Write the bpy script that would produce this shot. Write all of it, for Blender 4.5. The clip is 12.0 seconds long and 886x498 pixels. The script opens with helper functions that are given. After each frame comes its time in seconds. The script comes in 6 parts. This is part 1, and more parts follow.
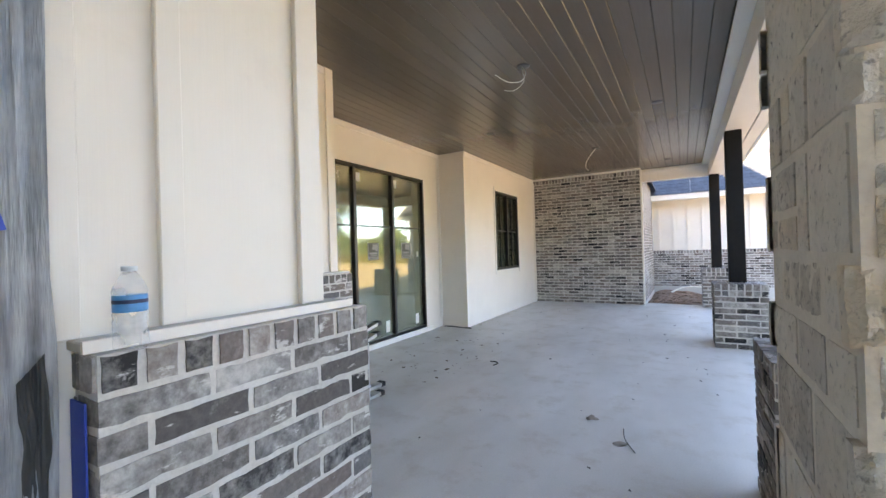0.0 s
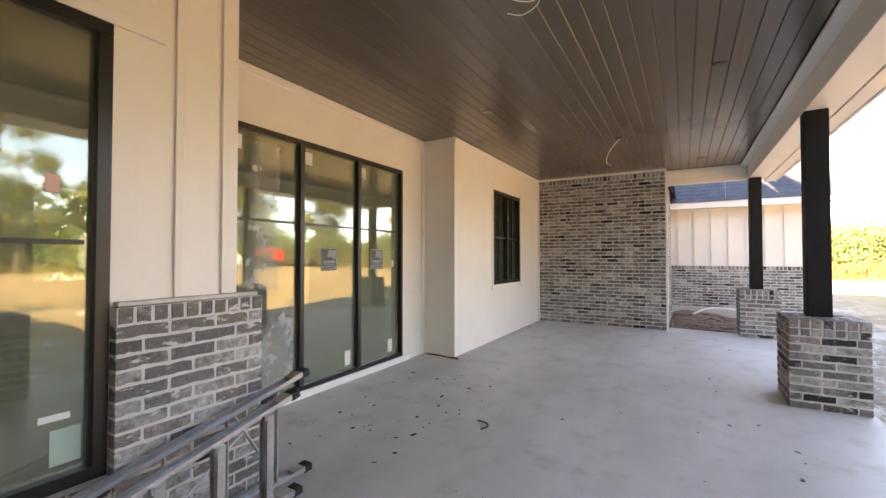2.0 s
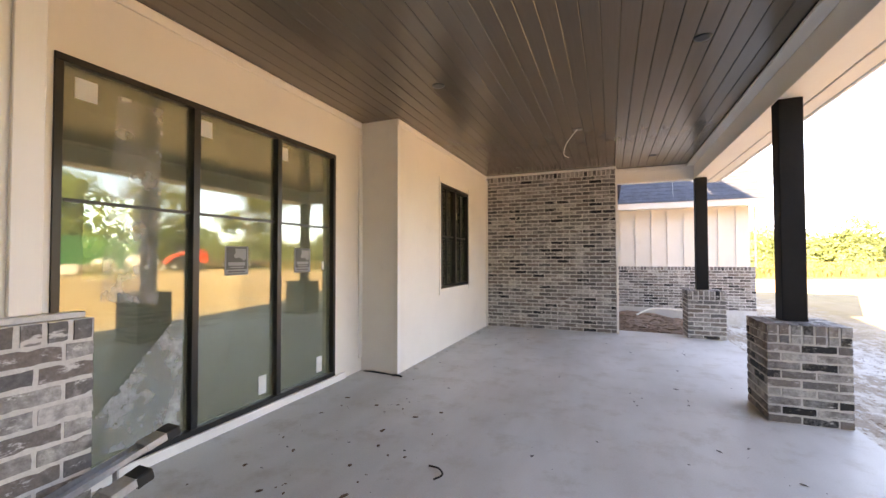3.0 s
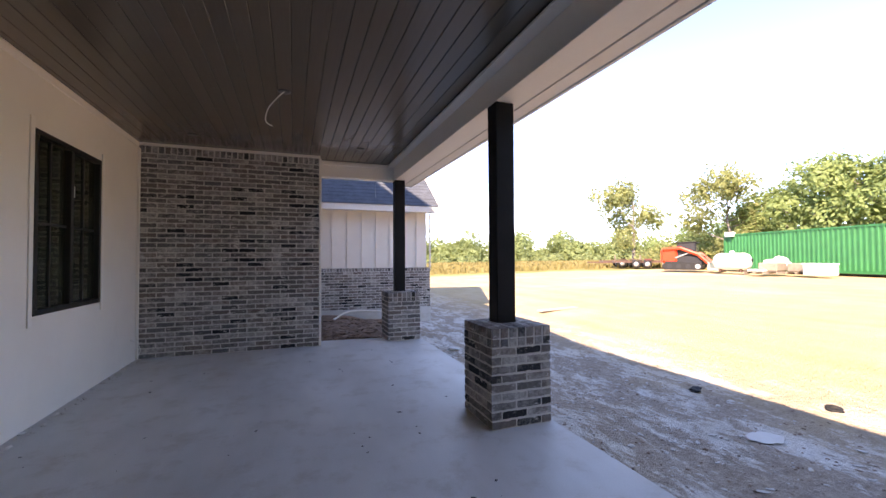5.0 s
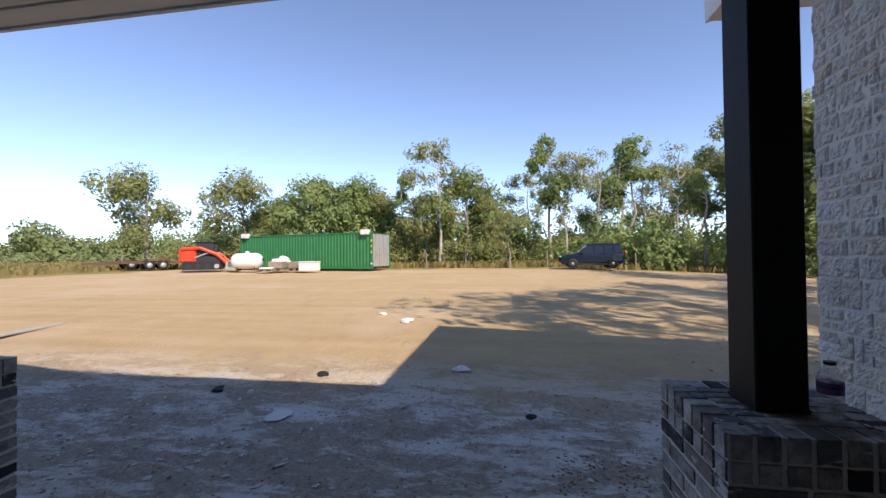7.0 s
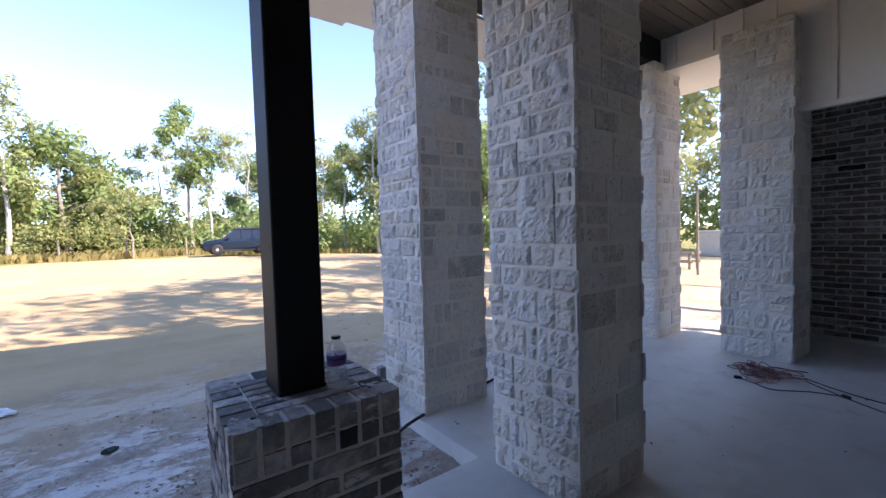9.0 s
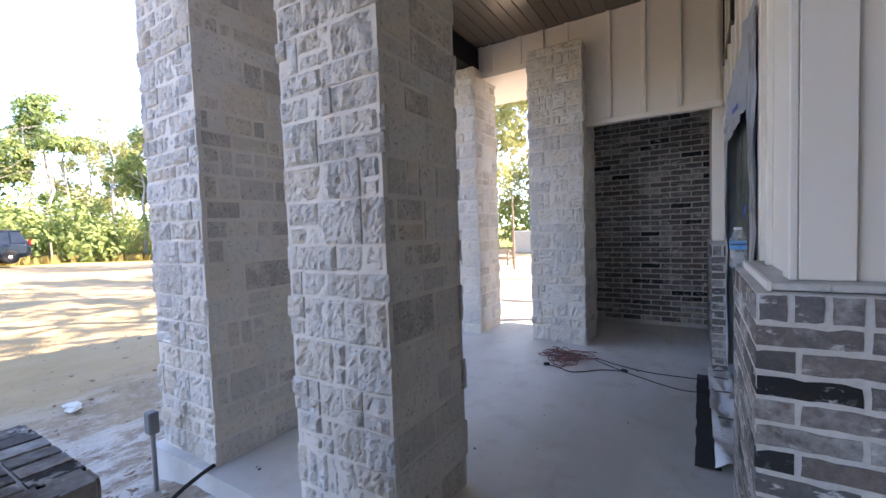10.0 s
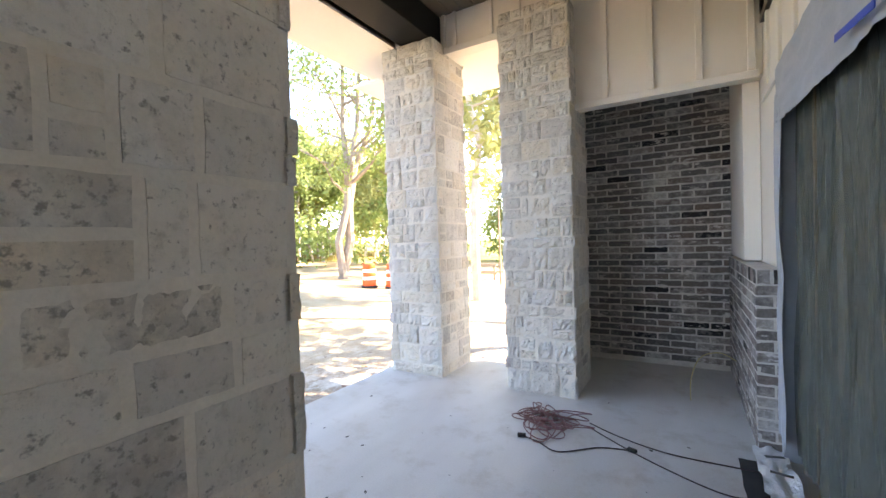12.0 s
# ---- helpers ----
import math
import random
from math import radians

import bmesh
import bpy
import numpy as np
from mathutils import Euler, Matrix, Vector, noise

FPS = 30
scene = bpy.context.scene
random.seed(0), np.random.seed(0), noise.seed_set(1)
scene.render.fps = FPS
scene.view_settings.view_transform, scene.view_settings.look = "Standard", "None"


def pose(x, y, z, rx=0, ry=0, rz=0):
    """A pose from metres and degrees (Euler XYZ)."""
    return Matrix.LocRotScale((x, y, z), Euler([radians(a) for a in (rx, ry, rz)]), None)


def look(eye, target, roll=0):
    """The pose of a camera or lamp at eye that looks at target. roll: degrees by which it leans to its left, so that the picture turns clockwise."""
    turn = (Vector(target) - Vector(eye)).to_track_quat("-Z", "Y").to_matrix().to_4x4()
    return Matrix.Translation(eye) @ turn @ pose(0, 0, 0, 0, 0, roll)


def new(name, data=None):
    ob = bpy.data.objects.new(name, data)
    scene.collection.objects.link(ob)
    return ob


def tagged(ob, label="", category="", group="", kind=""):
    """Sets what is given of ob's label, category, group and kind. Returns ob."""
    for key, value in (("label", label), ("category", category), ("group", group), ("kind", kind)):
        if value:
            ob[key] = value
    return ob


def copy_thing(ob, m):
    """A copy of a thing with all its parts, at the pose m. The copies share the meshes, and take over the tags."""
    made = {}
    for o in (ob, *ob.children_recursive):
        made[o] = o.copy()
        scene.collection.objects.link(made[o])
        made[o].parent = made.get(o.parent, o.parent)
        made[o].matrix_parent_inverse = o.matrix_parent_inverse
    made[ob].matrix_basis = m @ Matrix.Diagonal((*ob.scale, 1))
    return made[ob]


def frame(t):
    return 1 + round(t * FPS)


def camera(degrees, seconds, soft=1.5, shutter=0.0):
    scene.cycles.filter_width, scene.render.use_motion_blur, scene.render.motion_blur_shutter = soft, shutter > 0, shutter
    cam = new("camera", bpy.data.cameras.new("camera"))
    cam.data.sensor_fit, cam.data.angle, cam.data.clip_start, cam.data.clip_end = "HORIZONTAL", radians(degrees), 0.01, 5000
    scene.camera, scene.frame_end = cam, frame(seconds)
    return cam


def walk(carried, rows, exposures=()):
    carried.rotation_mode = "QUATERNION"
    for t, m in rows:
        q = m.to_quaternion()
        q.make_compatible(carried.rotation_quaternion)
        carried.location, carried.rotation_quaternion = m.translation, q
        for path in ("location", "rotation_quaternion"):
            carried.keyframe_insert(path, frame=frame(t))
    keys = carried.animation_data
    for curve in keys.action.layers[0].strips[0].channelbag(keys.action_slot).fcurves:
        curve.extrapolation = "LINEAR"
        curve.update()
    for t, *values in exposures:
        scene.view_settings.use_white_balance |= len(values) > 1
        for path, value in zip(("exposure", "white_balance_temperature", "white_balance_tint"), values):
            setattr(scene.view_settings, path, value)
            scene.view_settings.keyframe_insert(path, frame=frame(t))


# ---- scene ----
cam = camera(94.4, 12.0)
PATH = [
    (0, (1.3, 0.97, 1.38), (0.287, 2.694, 1.391), -1.7),
    (0.5, (1.19, 1.328, 1.391), (0.177, 3.052, 1.413), -1.6),
    (1, (1.067, 1.66, 1.39), (0.036, 3.373, 1.42), -0.8),
    (1.5, (0.925, 2.001, 1.413), (-0.115, 3.71, 1.448), -0.3),
    (2, (0.763, 2.354, 1.43), (-0.249, 4.079, 1.47), -0.0),
    (2.5, (0.563, 2.685, 1.419), (-0.358, 4.46, 1.464), -0.0),
    (4.5, (0.034, 4.062, 1.43), (0.254, 6.049, 1.478), -0.3),
    (5, (0.068, 4.331, 1.435), (0.751, 6.21, 1.483), -0.3),
    (5.5, (0.107, 4.482, 1.433), (1.265, 6.112, 1.481), -0.4),
    (6, (0.133, 4.562, 1.441), (1.694, 5.811, 1.489), -0.5),
    (6.5, (0.144, 4.565, 1.432), (1.982, 5.354, 1.472), -0.4),
    (7, (0.171, 4.514, 1.426), (2.145, 4.833, 1.456), -0.6),
    (9, (0.277, 4.016, 1.428), (1.889, 2.835, 1.349), -1.7),
    (9.5, (0.347, 3.834, 1.411), (1.69, 2.356, 1.312), -1.9),
    (10, (0.419, 3.622, 1.405), (1.47, 1.923, 1.308), -2.0),
    (10.5, (0.439, 3.359, 1.396), (1.347, 1.58, 1.302), -1.7),
    (11, (0.464, 3.017, 1.403), (1.348, 1.224, 1.324), -1.8),
    (11.5, (0.611, 2.694, 1.404), (1.535, 0.921, 1.343), -2.0),
    (12, (0.684, 2.388, 1.412), (1.699, 0.665, 1.372), -1.8),
]
walk(cam, [(t, look(eye, target, roll)) for t, eye, target, roll in PATH],
     exposures=[(0, 4.05, 9000, 14), (0.6, 3.9, 9100, 15), (1.5, 3.75, 10800, 20), (2.5, 3.95, 11500, 23), (4.5, 3.1, 8900, 25), (5.5, 1.95, 7300, 26), (6.5, 1.0, 7000, 19), (7.0, 1.1, 7000, 18), (9.0, 2.4, 6600, 21), (10.0, 3.25, 7700, 21), (11.0, 3.7, 8300, 17), (12.0, 3.9, 8800, 16)])

# ---- light ----
SHADOW = Vector((0.89, 0.82, -1.0)).normalized()      # the way the sunlight goes
world = bpy.data.worlds.new("world")
scene.world = world
world.use_nodes = True
wn = world.node_tree.nodes
sky = wn.new("ShaderNodeTexSky")
sky.sky_type, sky.sun_disc = "NISHITA", False
sky.sun_elevation, sky.sun_rotation = math.asin(-SHADOW.z), math.atan2(-SHADOW.x, -SHADOW.y)
sky.altitude = 3000
sky.air_density, sky.dust_density, sky.ozone_density = 0.8, 0.0, 1.6
wn["Background"].inputs[1].default_value = 0.15
world.node_tree.links.new(sky.outputs[0], wn["Background"].inputs[0])
sun_data = bpy.data.lights.new("sun", "SUN")
sun_data.energy, sun_data.angle, sun_data.color = 2.8, radians(0.53), (1.0, 0.93, 0.82)
sun = new("sun", sun_data)
sun.matrix_world = SHADOW.to_track_quat("-Z", "Y").to_matrix().to_4x4()


# ---- materials ----
def nodes_of(name):
    m = bpy.data.materials.new(name)
    m.use_nodes = True
    return m, m.node_tree.nodes, m.node_tree.links, m.node_tree.nodes["Principled BSDF"]


def noise_node(n, l, scale, detail=4, rough=0.6, coord=None, stretch=None):
    t = n.new("ShaderNodeTexNoise")
    t.inputs["Scale"].default_value, t.inputs["Detail"].default_value, t.inputs["Roughness"].default_value = scale, detail, rough
    c = coord
    if c is None:
        c = n.new("ShaderNodeNewGeometry").outputs["Position"]
    if stretch:
        mp = n.new("ShaderNodeMapping")
        mp.inputs["Scale"].default_value = stretch
        l.new(c, mp.inputs[0])
        c = mp.outputs[0]
    l.new(c, t.inputs["Vector"])
    return t.outputs["Fac"]


def ramp(n, l, fac, stops):
    r = n.new("ShaderNodeValToRGB")
    e = r.color_ramp.elements
    while len(e) < len(stops):
        e.new(0.5)
    for el, (p, c) in zip(e, stops):
        el.position = p
        el.color = (*c, 1) if len(c) == 3 else c
    l.new(fac, r.inputs[0])
    return r.outputs[0]


def mix(n, l, fac, a, b, mode="MIX"):
    m = n.new("ShaderNodeMix")
    m.data_type, m.blend_type = "RGBA", mode
    for sock, v in ((m.inputs[0], fac), (m.inputs[6], a), (m.inputs[7], b)):
        if hasattr(v, "is_output"):
            l.new(v, sock)
        elif isinstance(v, (int, float)):
            sock.default_value = v
        else:
            sock.default_value = (*v, 1)
    return m.outputs[2]


def maths(n, l, op, a, b=0.0):
    m = n.new("ShaderNodeMath")
    m.operation = op
    for sock, v in zip(m.inputs, (a, b)):
        if hasattr(v, "is_output"):
            l.new(v, sock)
        else:
            sock.default_value = v
    return m.outputs[0]


def bump(n, l, b, height, strength, distance):
    k = n.new("ShaderNodeBump")
    k.inputs["Strength"].default_value, k.inputs["Distance"].default_value = strength, distance
    l.new(height, k.inputs["Height"])
    l.new(k.outputs[0], b.inputs["Normal"])


def plain(name, colour, rough=0.6, metal=0.0, vary=0.12, scale=6.0, fine=60.0, relief=0.2, depth=0.002, spec=0.5):
    """A surface of one colour with broad stains, fine grain and slight relief."""
    m, n, l, b = nodes_of(name)
    big, small = noise_node(n, l, scale), noise_node(n, l, fine, 3)
    dark = tuple(c * (1 - vary) for c in colour)
    light = tuple(min(1, c * (1 + vary)) for c in colour)
    c1 = ramp(n, l, big, [(0.3, dark), (0.7, light)])
    c2 = mix(n, l, 0.35, c1, ramp(n, l, small, [(0.3, dark), (0.7, light)]))
    l.new(c2, b.inputs["Base Color"])
    b.inputs["Roughness"].default_value, b.inputs["Metallic"].default_value = rough, metal
    b.inputs["Specular IOR Level"].default_value = spec
    if relief:
        bump(n, l, b, small, relief, depth)
    return m


def random_of(n, l):
    """A value for each piece: by object, or by island in a joined mesh."""
    a, g = n.new("ShaderNodeObjectInfo").outputs["Random"], n.new("ShaderNodeNewGeometry").outputs["Random Per Island"]
    return maths(n, l, "FRACT", maths(n, l, "ADD", a, g))


def brick_material():
    m, n, l, b = nodes_of("old_brick")
    r = random_of(n, l)
    base = ramp(n, l, r, [(0.0, (0.02, 0.019, 0.02)), (0.08, (0.035, 0.033, 0.034)), (0.12, (0.115, 0.106, 0.104)), (0.3, (0.19, 0.168, 0.157)),
                          (0.5, (0.145, 0.138, 0.138)), (0.68, (0.215, 0.185, 0.17)), (0.8, (0.19, 0.143, 0.127)), (0.92, (0.255, 0.238, 0.227)), (1.0, (0.13, 0.127, 0.132))])
    speck = noise_node(n, l, 45, 5, 0.7)
    base = mix(n, l, 0.55, base, ramp(n, l, speck, [(0.25, (0.25, 0.24, 0.24)), (0.55, (0.9, 0.88, 0.86)), (0.8, (1.5, 1.45, 1.4))]), "MULTIPLY")
    shift = maths(n, l, "MULTIPLY", maths(n, l, "SUBTRACT", maths(n, l, "FRACT", maths(n, l, "MULTIPLY", r, 7.3)), 0.5), 0.24)
    wash = maths(n, l, "ADD", maths(n, l, "MULTIPLY", noise_node(n, l, 3.2, 3), 0.45), maths(n, l, "MULTIPLY", noise_node(n, l, 22, 5, 0.7), 0.55))
    wash = maths(n, l, "ADD", wash, shift)
    fac = ramp(n, l, wash, [(0.46, (0, 0, 0)), (0.60, (0.38, 0.38, 0.38)), (0.72, (0.85, 0.85, 0.85))])
    col = mix(n, l, fac, base, (0.62, 0.595, 0.56))
    smear = noise_node(n, l, 7, 6, 0.72, stretch=(1, 1, 2.6))
    col = mix(n, l, ramp(n, l, smear, [(0.585, (0, 0, 0)), (0.64, (0.85, 0.85, 0.85))]), col, (0.66, 0.635, 0.60))
    l.new(col, b.inputs["Base Color"])
    b.inputs["Roughness"].default_value = 0.88
    bump(n, l, b, speck, 0.6, 0.004)
    return m


def stone_material(name, depth, dark=1.0):
    m, n, l, b = nodes_of(name)
    r = random_of(n, l)
    base = ramp(n, l, r, [(0.0, (0.62, 0.585, 0.53)), (0.3, (0.73, 0.695, 0.64)), (0.55, (0.72, 0.645, 0.54)), (0.75, (0.58, 0.55, 0.51)), (1.0, (0.77, 0.74, 0.69))])
    grain = noise_node(n, l, 26, 6, 0.72)
    pits = noise_node(n, l, 55, 3, 0.6)
    base = mix(n, l, 0.2 + 0.4 * dark, base, ramp(n, l, grain, [(0.28, (0.50, 0.49, 0.48)), (0.46, (0.95, 0.95, 0.94)), (0.75, (1.12, 1.1, 1.08))]), "MULTIPLY")
    wash = noise_node(n, l, 5.5, 4)
    base = mix(n, l, ramp(n, l, wash, [(0.54, (0, 0, 0)), (0.70, (0.55, 0.55, 0.55))]), base, (0.74, 0.70, 0.62))
    some = ramp(n, l, maths(n, l, "FRACT", maths(n, l, "MULTIPLY", r, 6.7)), [(0.5, (0, 0, 0)), (0.85, (1, 1, 1))])
    pits = maths(n, l, "ADD", pits, maths(n, l, "MULTIPLY", some, 0.07 * dark))
    base = mix(n, l, ramp(n, l, pits, [(0.60, (0, 0, 0)), (0.72, (0.75, 0.75, 0.75))]), base, (0.17, 0.16, 0.15))
    patch = noise_node(n, l, 9, 5, 0.7)
    base = mix(n, l, maths(n, l, "MULTIPLY", maths(n, l, "MULTIPLY", some, dark), ramp(n, l, patch, [(0.42, (0.6, 0.6, 0.6)), (0.62, (0, 0, 0))])), base, (0.34, 0.315, 0.285))
    l.new(base, b.inputs["Base Color"])
    b.inputs["Roughness"].default_value = 0.92
    chips = noise_node(n, l, 85, 4, 0.7)
    relief = maths(n, l, "ADD", grain, maths(n, l, "MULTIPLY", chips, 0.3))
    bump(n, l, b, maths(n, l, "SUBTRACT", relief, maths(n, l, "MULTIPLY", pits, 0.35)), 0.85, depth)
    return m


def ground_material():
    m, n, l, b = nodes_of("dry_dirt")
    pos = n.new("ShaderNodeNewGeometry").outputs["Position"]
    sep = n.new("ShaderNodeSeparateXYZ")
    l.new(pos, sep.inputs[0])
    broad, mid, fine = noise_node(n, l, 0.22, 4), noise_node(n, l, 1.4, 6, 0.7), noise_node(n, l, 14, 6, 0.75)
    track = noise_node(n, l, 0.8, 3, 0.5, stretch=(2.2, 0.10, 1))
    tan = ramp(n, l, mid, [(0.25, (0.42, 0.295, 0.15)), (0.5, (0.52, 0.375, 0.195)), (0.75, (0.57, 0.43, 0.245))])
    tan = mix(n, l, 0.45, tan, ramp(n, l, track, [(0.3, (0.43, 0.305, 0.17)), (0.7, (0.61, 0.455, 0.285))]))
    tan = mix(n, l, ramp(n, l, broad, [(0.5, (0, 0, 0)), (0.72, (0.6, 0.6, 0.6))]), tan, (0.62, 0.49, 0.34))
    # churned clay by the slab, its colour lightened to lift the shaded strip
    clay = ramp(n, l, fine, [(0.2, (0.30, 0.25, 0.205)), (0.42, (0.55, 0.50, 0.43)), (0.6, (0.64, 0.60, 0.54)), (0.8, (0.72, 0.70, 0.65))])
    clay = mix(n, l, ramp(n, l, mid, [(0.42, (0, 0, 0)), (0.56, (0.75, 0.75, 0.75))]), clay, (0.73, 0.71, 0.67))
    # clay turns to tan about where the roof shadow ends
    near = maths(n, l, "ADD", maths(n, l, "MULTIPLY", maths(n, l, "SUBTRACT", sep.outputs[0], 4.5), 0.5), maths(n, l, "MULTIPLY", maths(n, l, "SUBTRACT", mid, 0.5), 1.6))
    brown = ramp(n, l, noise_node(n, l, 1.5, 7, 0.8, stretch=(1.5, 0.6, 1)), [(0.45, (0, 0, 0)), (0.52, (0.85, 0.85, 0.85))])
    clay = mix(n, l, brown, clay, ramp(n, l, fine, [(0.3, (0.22, 0.155, 0.11)), (0.7, (0.46, 0.37, 0.285))]))
    near = ramp(n, l, near, [(0.0, (0, 0, 0)), (1.0, (1, 1, 1))])
    dirt = mix(n, l, near, clay, tan)
    # darker tan to the south, toned down against the bright exposure
    pale = ramp(n, l, maths(n, l, "ADD", maths(n, l, "MULTIPLY", maths(n, l, "SUBTRACT", sep.outputs[1], 2.0), -0.12), maths(n, l, "SUBTRACT", broad, 0.5)), [(0.0, (0, 0, 0)), (1.0, (0.6, 0.6, 0.6))])
    dirt = mix(n, l, pale, dirt, ramp(n, l, mid, [(0.35, (0.33, 0.235, 0.15)), (0.6, (0.47, 0.375, 0.27))]))
    gn = noise_node(n, l, 0.5, 5, 0.7)
    grass = ramp(n, l, gn, [(0.3, (0.13, 0.13, 0.035)), (0.5, (0.25, 0.215, 0.065)), (0.72, (0.36, 0.29, 0.11))])
    wob = maths(n, l, "MULTIPLY", maths(n, l, "SUBTRACT", broad, 0.5), 9.0)
    far_x = maths(n, l, "SUBTRACT", sep.outputs[0], 31.0)
    far_y = maths(n, l, "SUBTRACT", maths(n, l, "ADD", sep.outputs[1], maths(n, l, "MULTIPLY", sep.outputs[0], 0.12)), 36.0)
    far_s = maths(n, l, "SUBTRACT", maths(n, l, "MULTIPLY", sep.outputs[1], -1.0), 26.0)
    edge = maths(n, l, "ADD", maths(n, l, "MAXIMUM", maths(n, l, "MAXIMUM", far_x, far_y), far_s), wob)
    edge = ramp(n, l, maths(n, l, "ADD", maths(n, l, "MULTIPLY", edge, 0.5), 0.5), [(0.0, (0, 0, 0)), (1.0, (1, 1, 1))])
    l.new(mix(n, l, edge, dirt, grass), b.inputs["Base Color"])
    b.inputs["Roughness"].default_value = 0.95
    b.inputs["Specular IOR Level"].default_value = 0.2
    bump(n, l, b, maths(n, l, "ADD", fine, mid), 0.75, 0.07)
    return m


def concrete_material():
    m, n, l, b = nodes_of("troweled_concrete")
    big, mid, fine = noise_node(n, l, 0.55, 5, 0.6), noise_node(n, l, 3.0, 6, 0.7), noise_node(n, l, 90, 3)
    streak = noise_node(n, l, 0.9, 4, 0.6, stretch=(1.0, 0.35, 1))
    c = ramp(n, l, big, [(0.3, (0.54, 0.52, 0.49)), (0.5, (0.63, 0.61, 0.575)), (0.7, (0.70, 0.68, 0.645))])
    c = mix(n, l, 0.55, c, ramp(n, l, streak, [(0.36, (0.40, 0.375, 0.335)), (0.62, (0.68, 0.665, 0.64))]))
    c = mix(n, l, ramp(n, l, mid, [(0.52, (0, 0, 0)), (0.68, (0.6, 0.6, 0.6))]), c, (0.44, 0.385, 0.315))
    c = mix(n, l, 0.15, c, ramp(n, l, fine, [(0.3, (0.25, 0.25, 0.25)), (0.7, (0.6, 0.6, 0.6))]))
    l.new(c, b.inputs["Base Color"])
    l.new(ramp(n, l, mid, [(0.3, (0.42, 0.42, 0.42)), (0.7, (0.62, 0.62, 0.62))]), b.inputs["Roughness"])
    b.inputs["Specular IOR Level"].default_value = 0.4
    bump(n, l, b, mid, 0.12, 0.004)
    return m


def ceiling_material():
    m, n, l, b = nodes_of("bronze_ceiling_paint")
    r = n.new("ShaderNodeNewGeometry").outputs["Random Per Island"]
    c = ramp(n, l, r, [(0.0, (0.115, 0.095, 0.073)), (1.0, (0.135, 0.112, 0.087))])
    g = noise_node(n, l, 3, 4, stretch=(30, 1.2, 1))
    l.new(mix(n, l, 0.2, c, ramp(n, l, g, [(0.3, (0.10, 0.083, 0.063)), (0.7, (0.155, 0.128, 0.10))])), b.inputs["Base Color"])
    b.inputs["Roughness"].default_value = 0.22
    b.inputs["Specular IOR Level"].default_value = 0.6
    bump(n, l, b, g, 0.12, 0.002)
    return m


def glass_material(name, tint, mirror, haze=0.0):
    """Coated window glass: part mirror, part clear."""
    m, n, l, b = nodes_of(name)
    n.remove(b)
    out = n["Material Output"]
    g, t, mx, add = n.new("ShaderNodeBsdfGlossy"), n.new("ShaderNodeBsdfTransparent"), n.new("ShaderNodeMixShader"), n.new("ShaderNodeFresnel")
    g.inputs["Roughness"].default_value = 0.03
    g.inputs["Color"].default_value = (0.74, 0.78, 0.68, 1)
    t.inputs["Color"].default_value = (*tint, 1)
    add.inputs["IOR"].default_value = 1.5
    l.new(maths(n, l, "ADD", add.outputs[0], mirror), mx.inputs[0])
    l.new(t.outputs[0], mx.inputs[1])
    l.new(g.outputs[0], mx.inputs[2])
    if haze:
        d, m2 = n.new("ShaderNodeBsdfDiffuse"), n.new("ShaderNodeMixShader")
        d.inputs[0].default_value = (0.42, 0.42, 0.31, 1)
        l.new(ramp(n, l, noise_node(n, l, 2.5, 4), [(0.3, (haze * 0.7,) * 3), (0.7, (haze * 1.3,) * 3)]), m2.inputs[0])
        l.new(mx.outputs[0], m2.inputs[1])
        l.new(d.outputs[0], m2.inputs[2])
        l.new(m2.outputs[0], out.inputs[0])
    else:
        l.new(mx.outputs[0], out.inputs[0])
    return m


def film_material(name, colour, clear, rough):
    """Thin plastic that lets some light through."""
    m, n, l, b = nodes_of(name)
    b.inputs["Base Color"].default_value = (*colour, 1)
    b.inputs["Roughness"].default_value = rough
    t, mx = n.new("ShaderNodeBsdfTransparent"), n.new("ShaderNodeMixShader")
    l.new(ramp(n, l, noise_node(n, l, 7, 4), [(0.3, (clear * 0.6,) * 3), (0.7, (min(1, clear * 1.3),) * 3)]), mx.inputs[0])
    l.new(b.outputs[0], mx.inputs[1])
    l.new(t.outputs[0], mx.inputs[2])
    l.new(mx.outputs[0], n["Material Output"].inputs[0])
    bump(n, l, b, noise_node(n, l, 18, 4, stretch=(1, 1, 0.08)), 1.0, 0.03)
    return m


def leaf_material(name, lo, hi):
    m, n, l, b = nodes_of(name)
    r = n.new("ShaderNodeNewGeometry").outputs["Random Per Island"]
    o = n.new("ShaderNodeObjectInfo").outputs["Random"]
    c = ramp(n, l, r, [(0.0, lo), (1.0, hi)])
    l.new(mix(n, l, 0.35, c, ramp(n, l, o, [(0.0, lo), (0.5, hi), (1.0, (0.17, 0.18, 0.045))])), b.inputs["Base Color"])
    b.inputs["Roughness"].default_value = 0.8
    b.inputs["Specular IOR Level"].default_value = 0.25
    tr, mx = n.new("ShaderNodeBsdfTranslucent"), n.new("ShaderNodeMixShader")
    l.new(c, tr.inputs[0])
    mx.inputs[0].default_value = 0.45
    l.new(b.outputs[0], mx.inputs[1])
    l.new(tr.outputs[0], mx.inputs[2])
    l.new(mx.outputs[0], n["Material Output"].inputs[0])
    return m


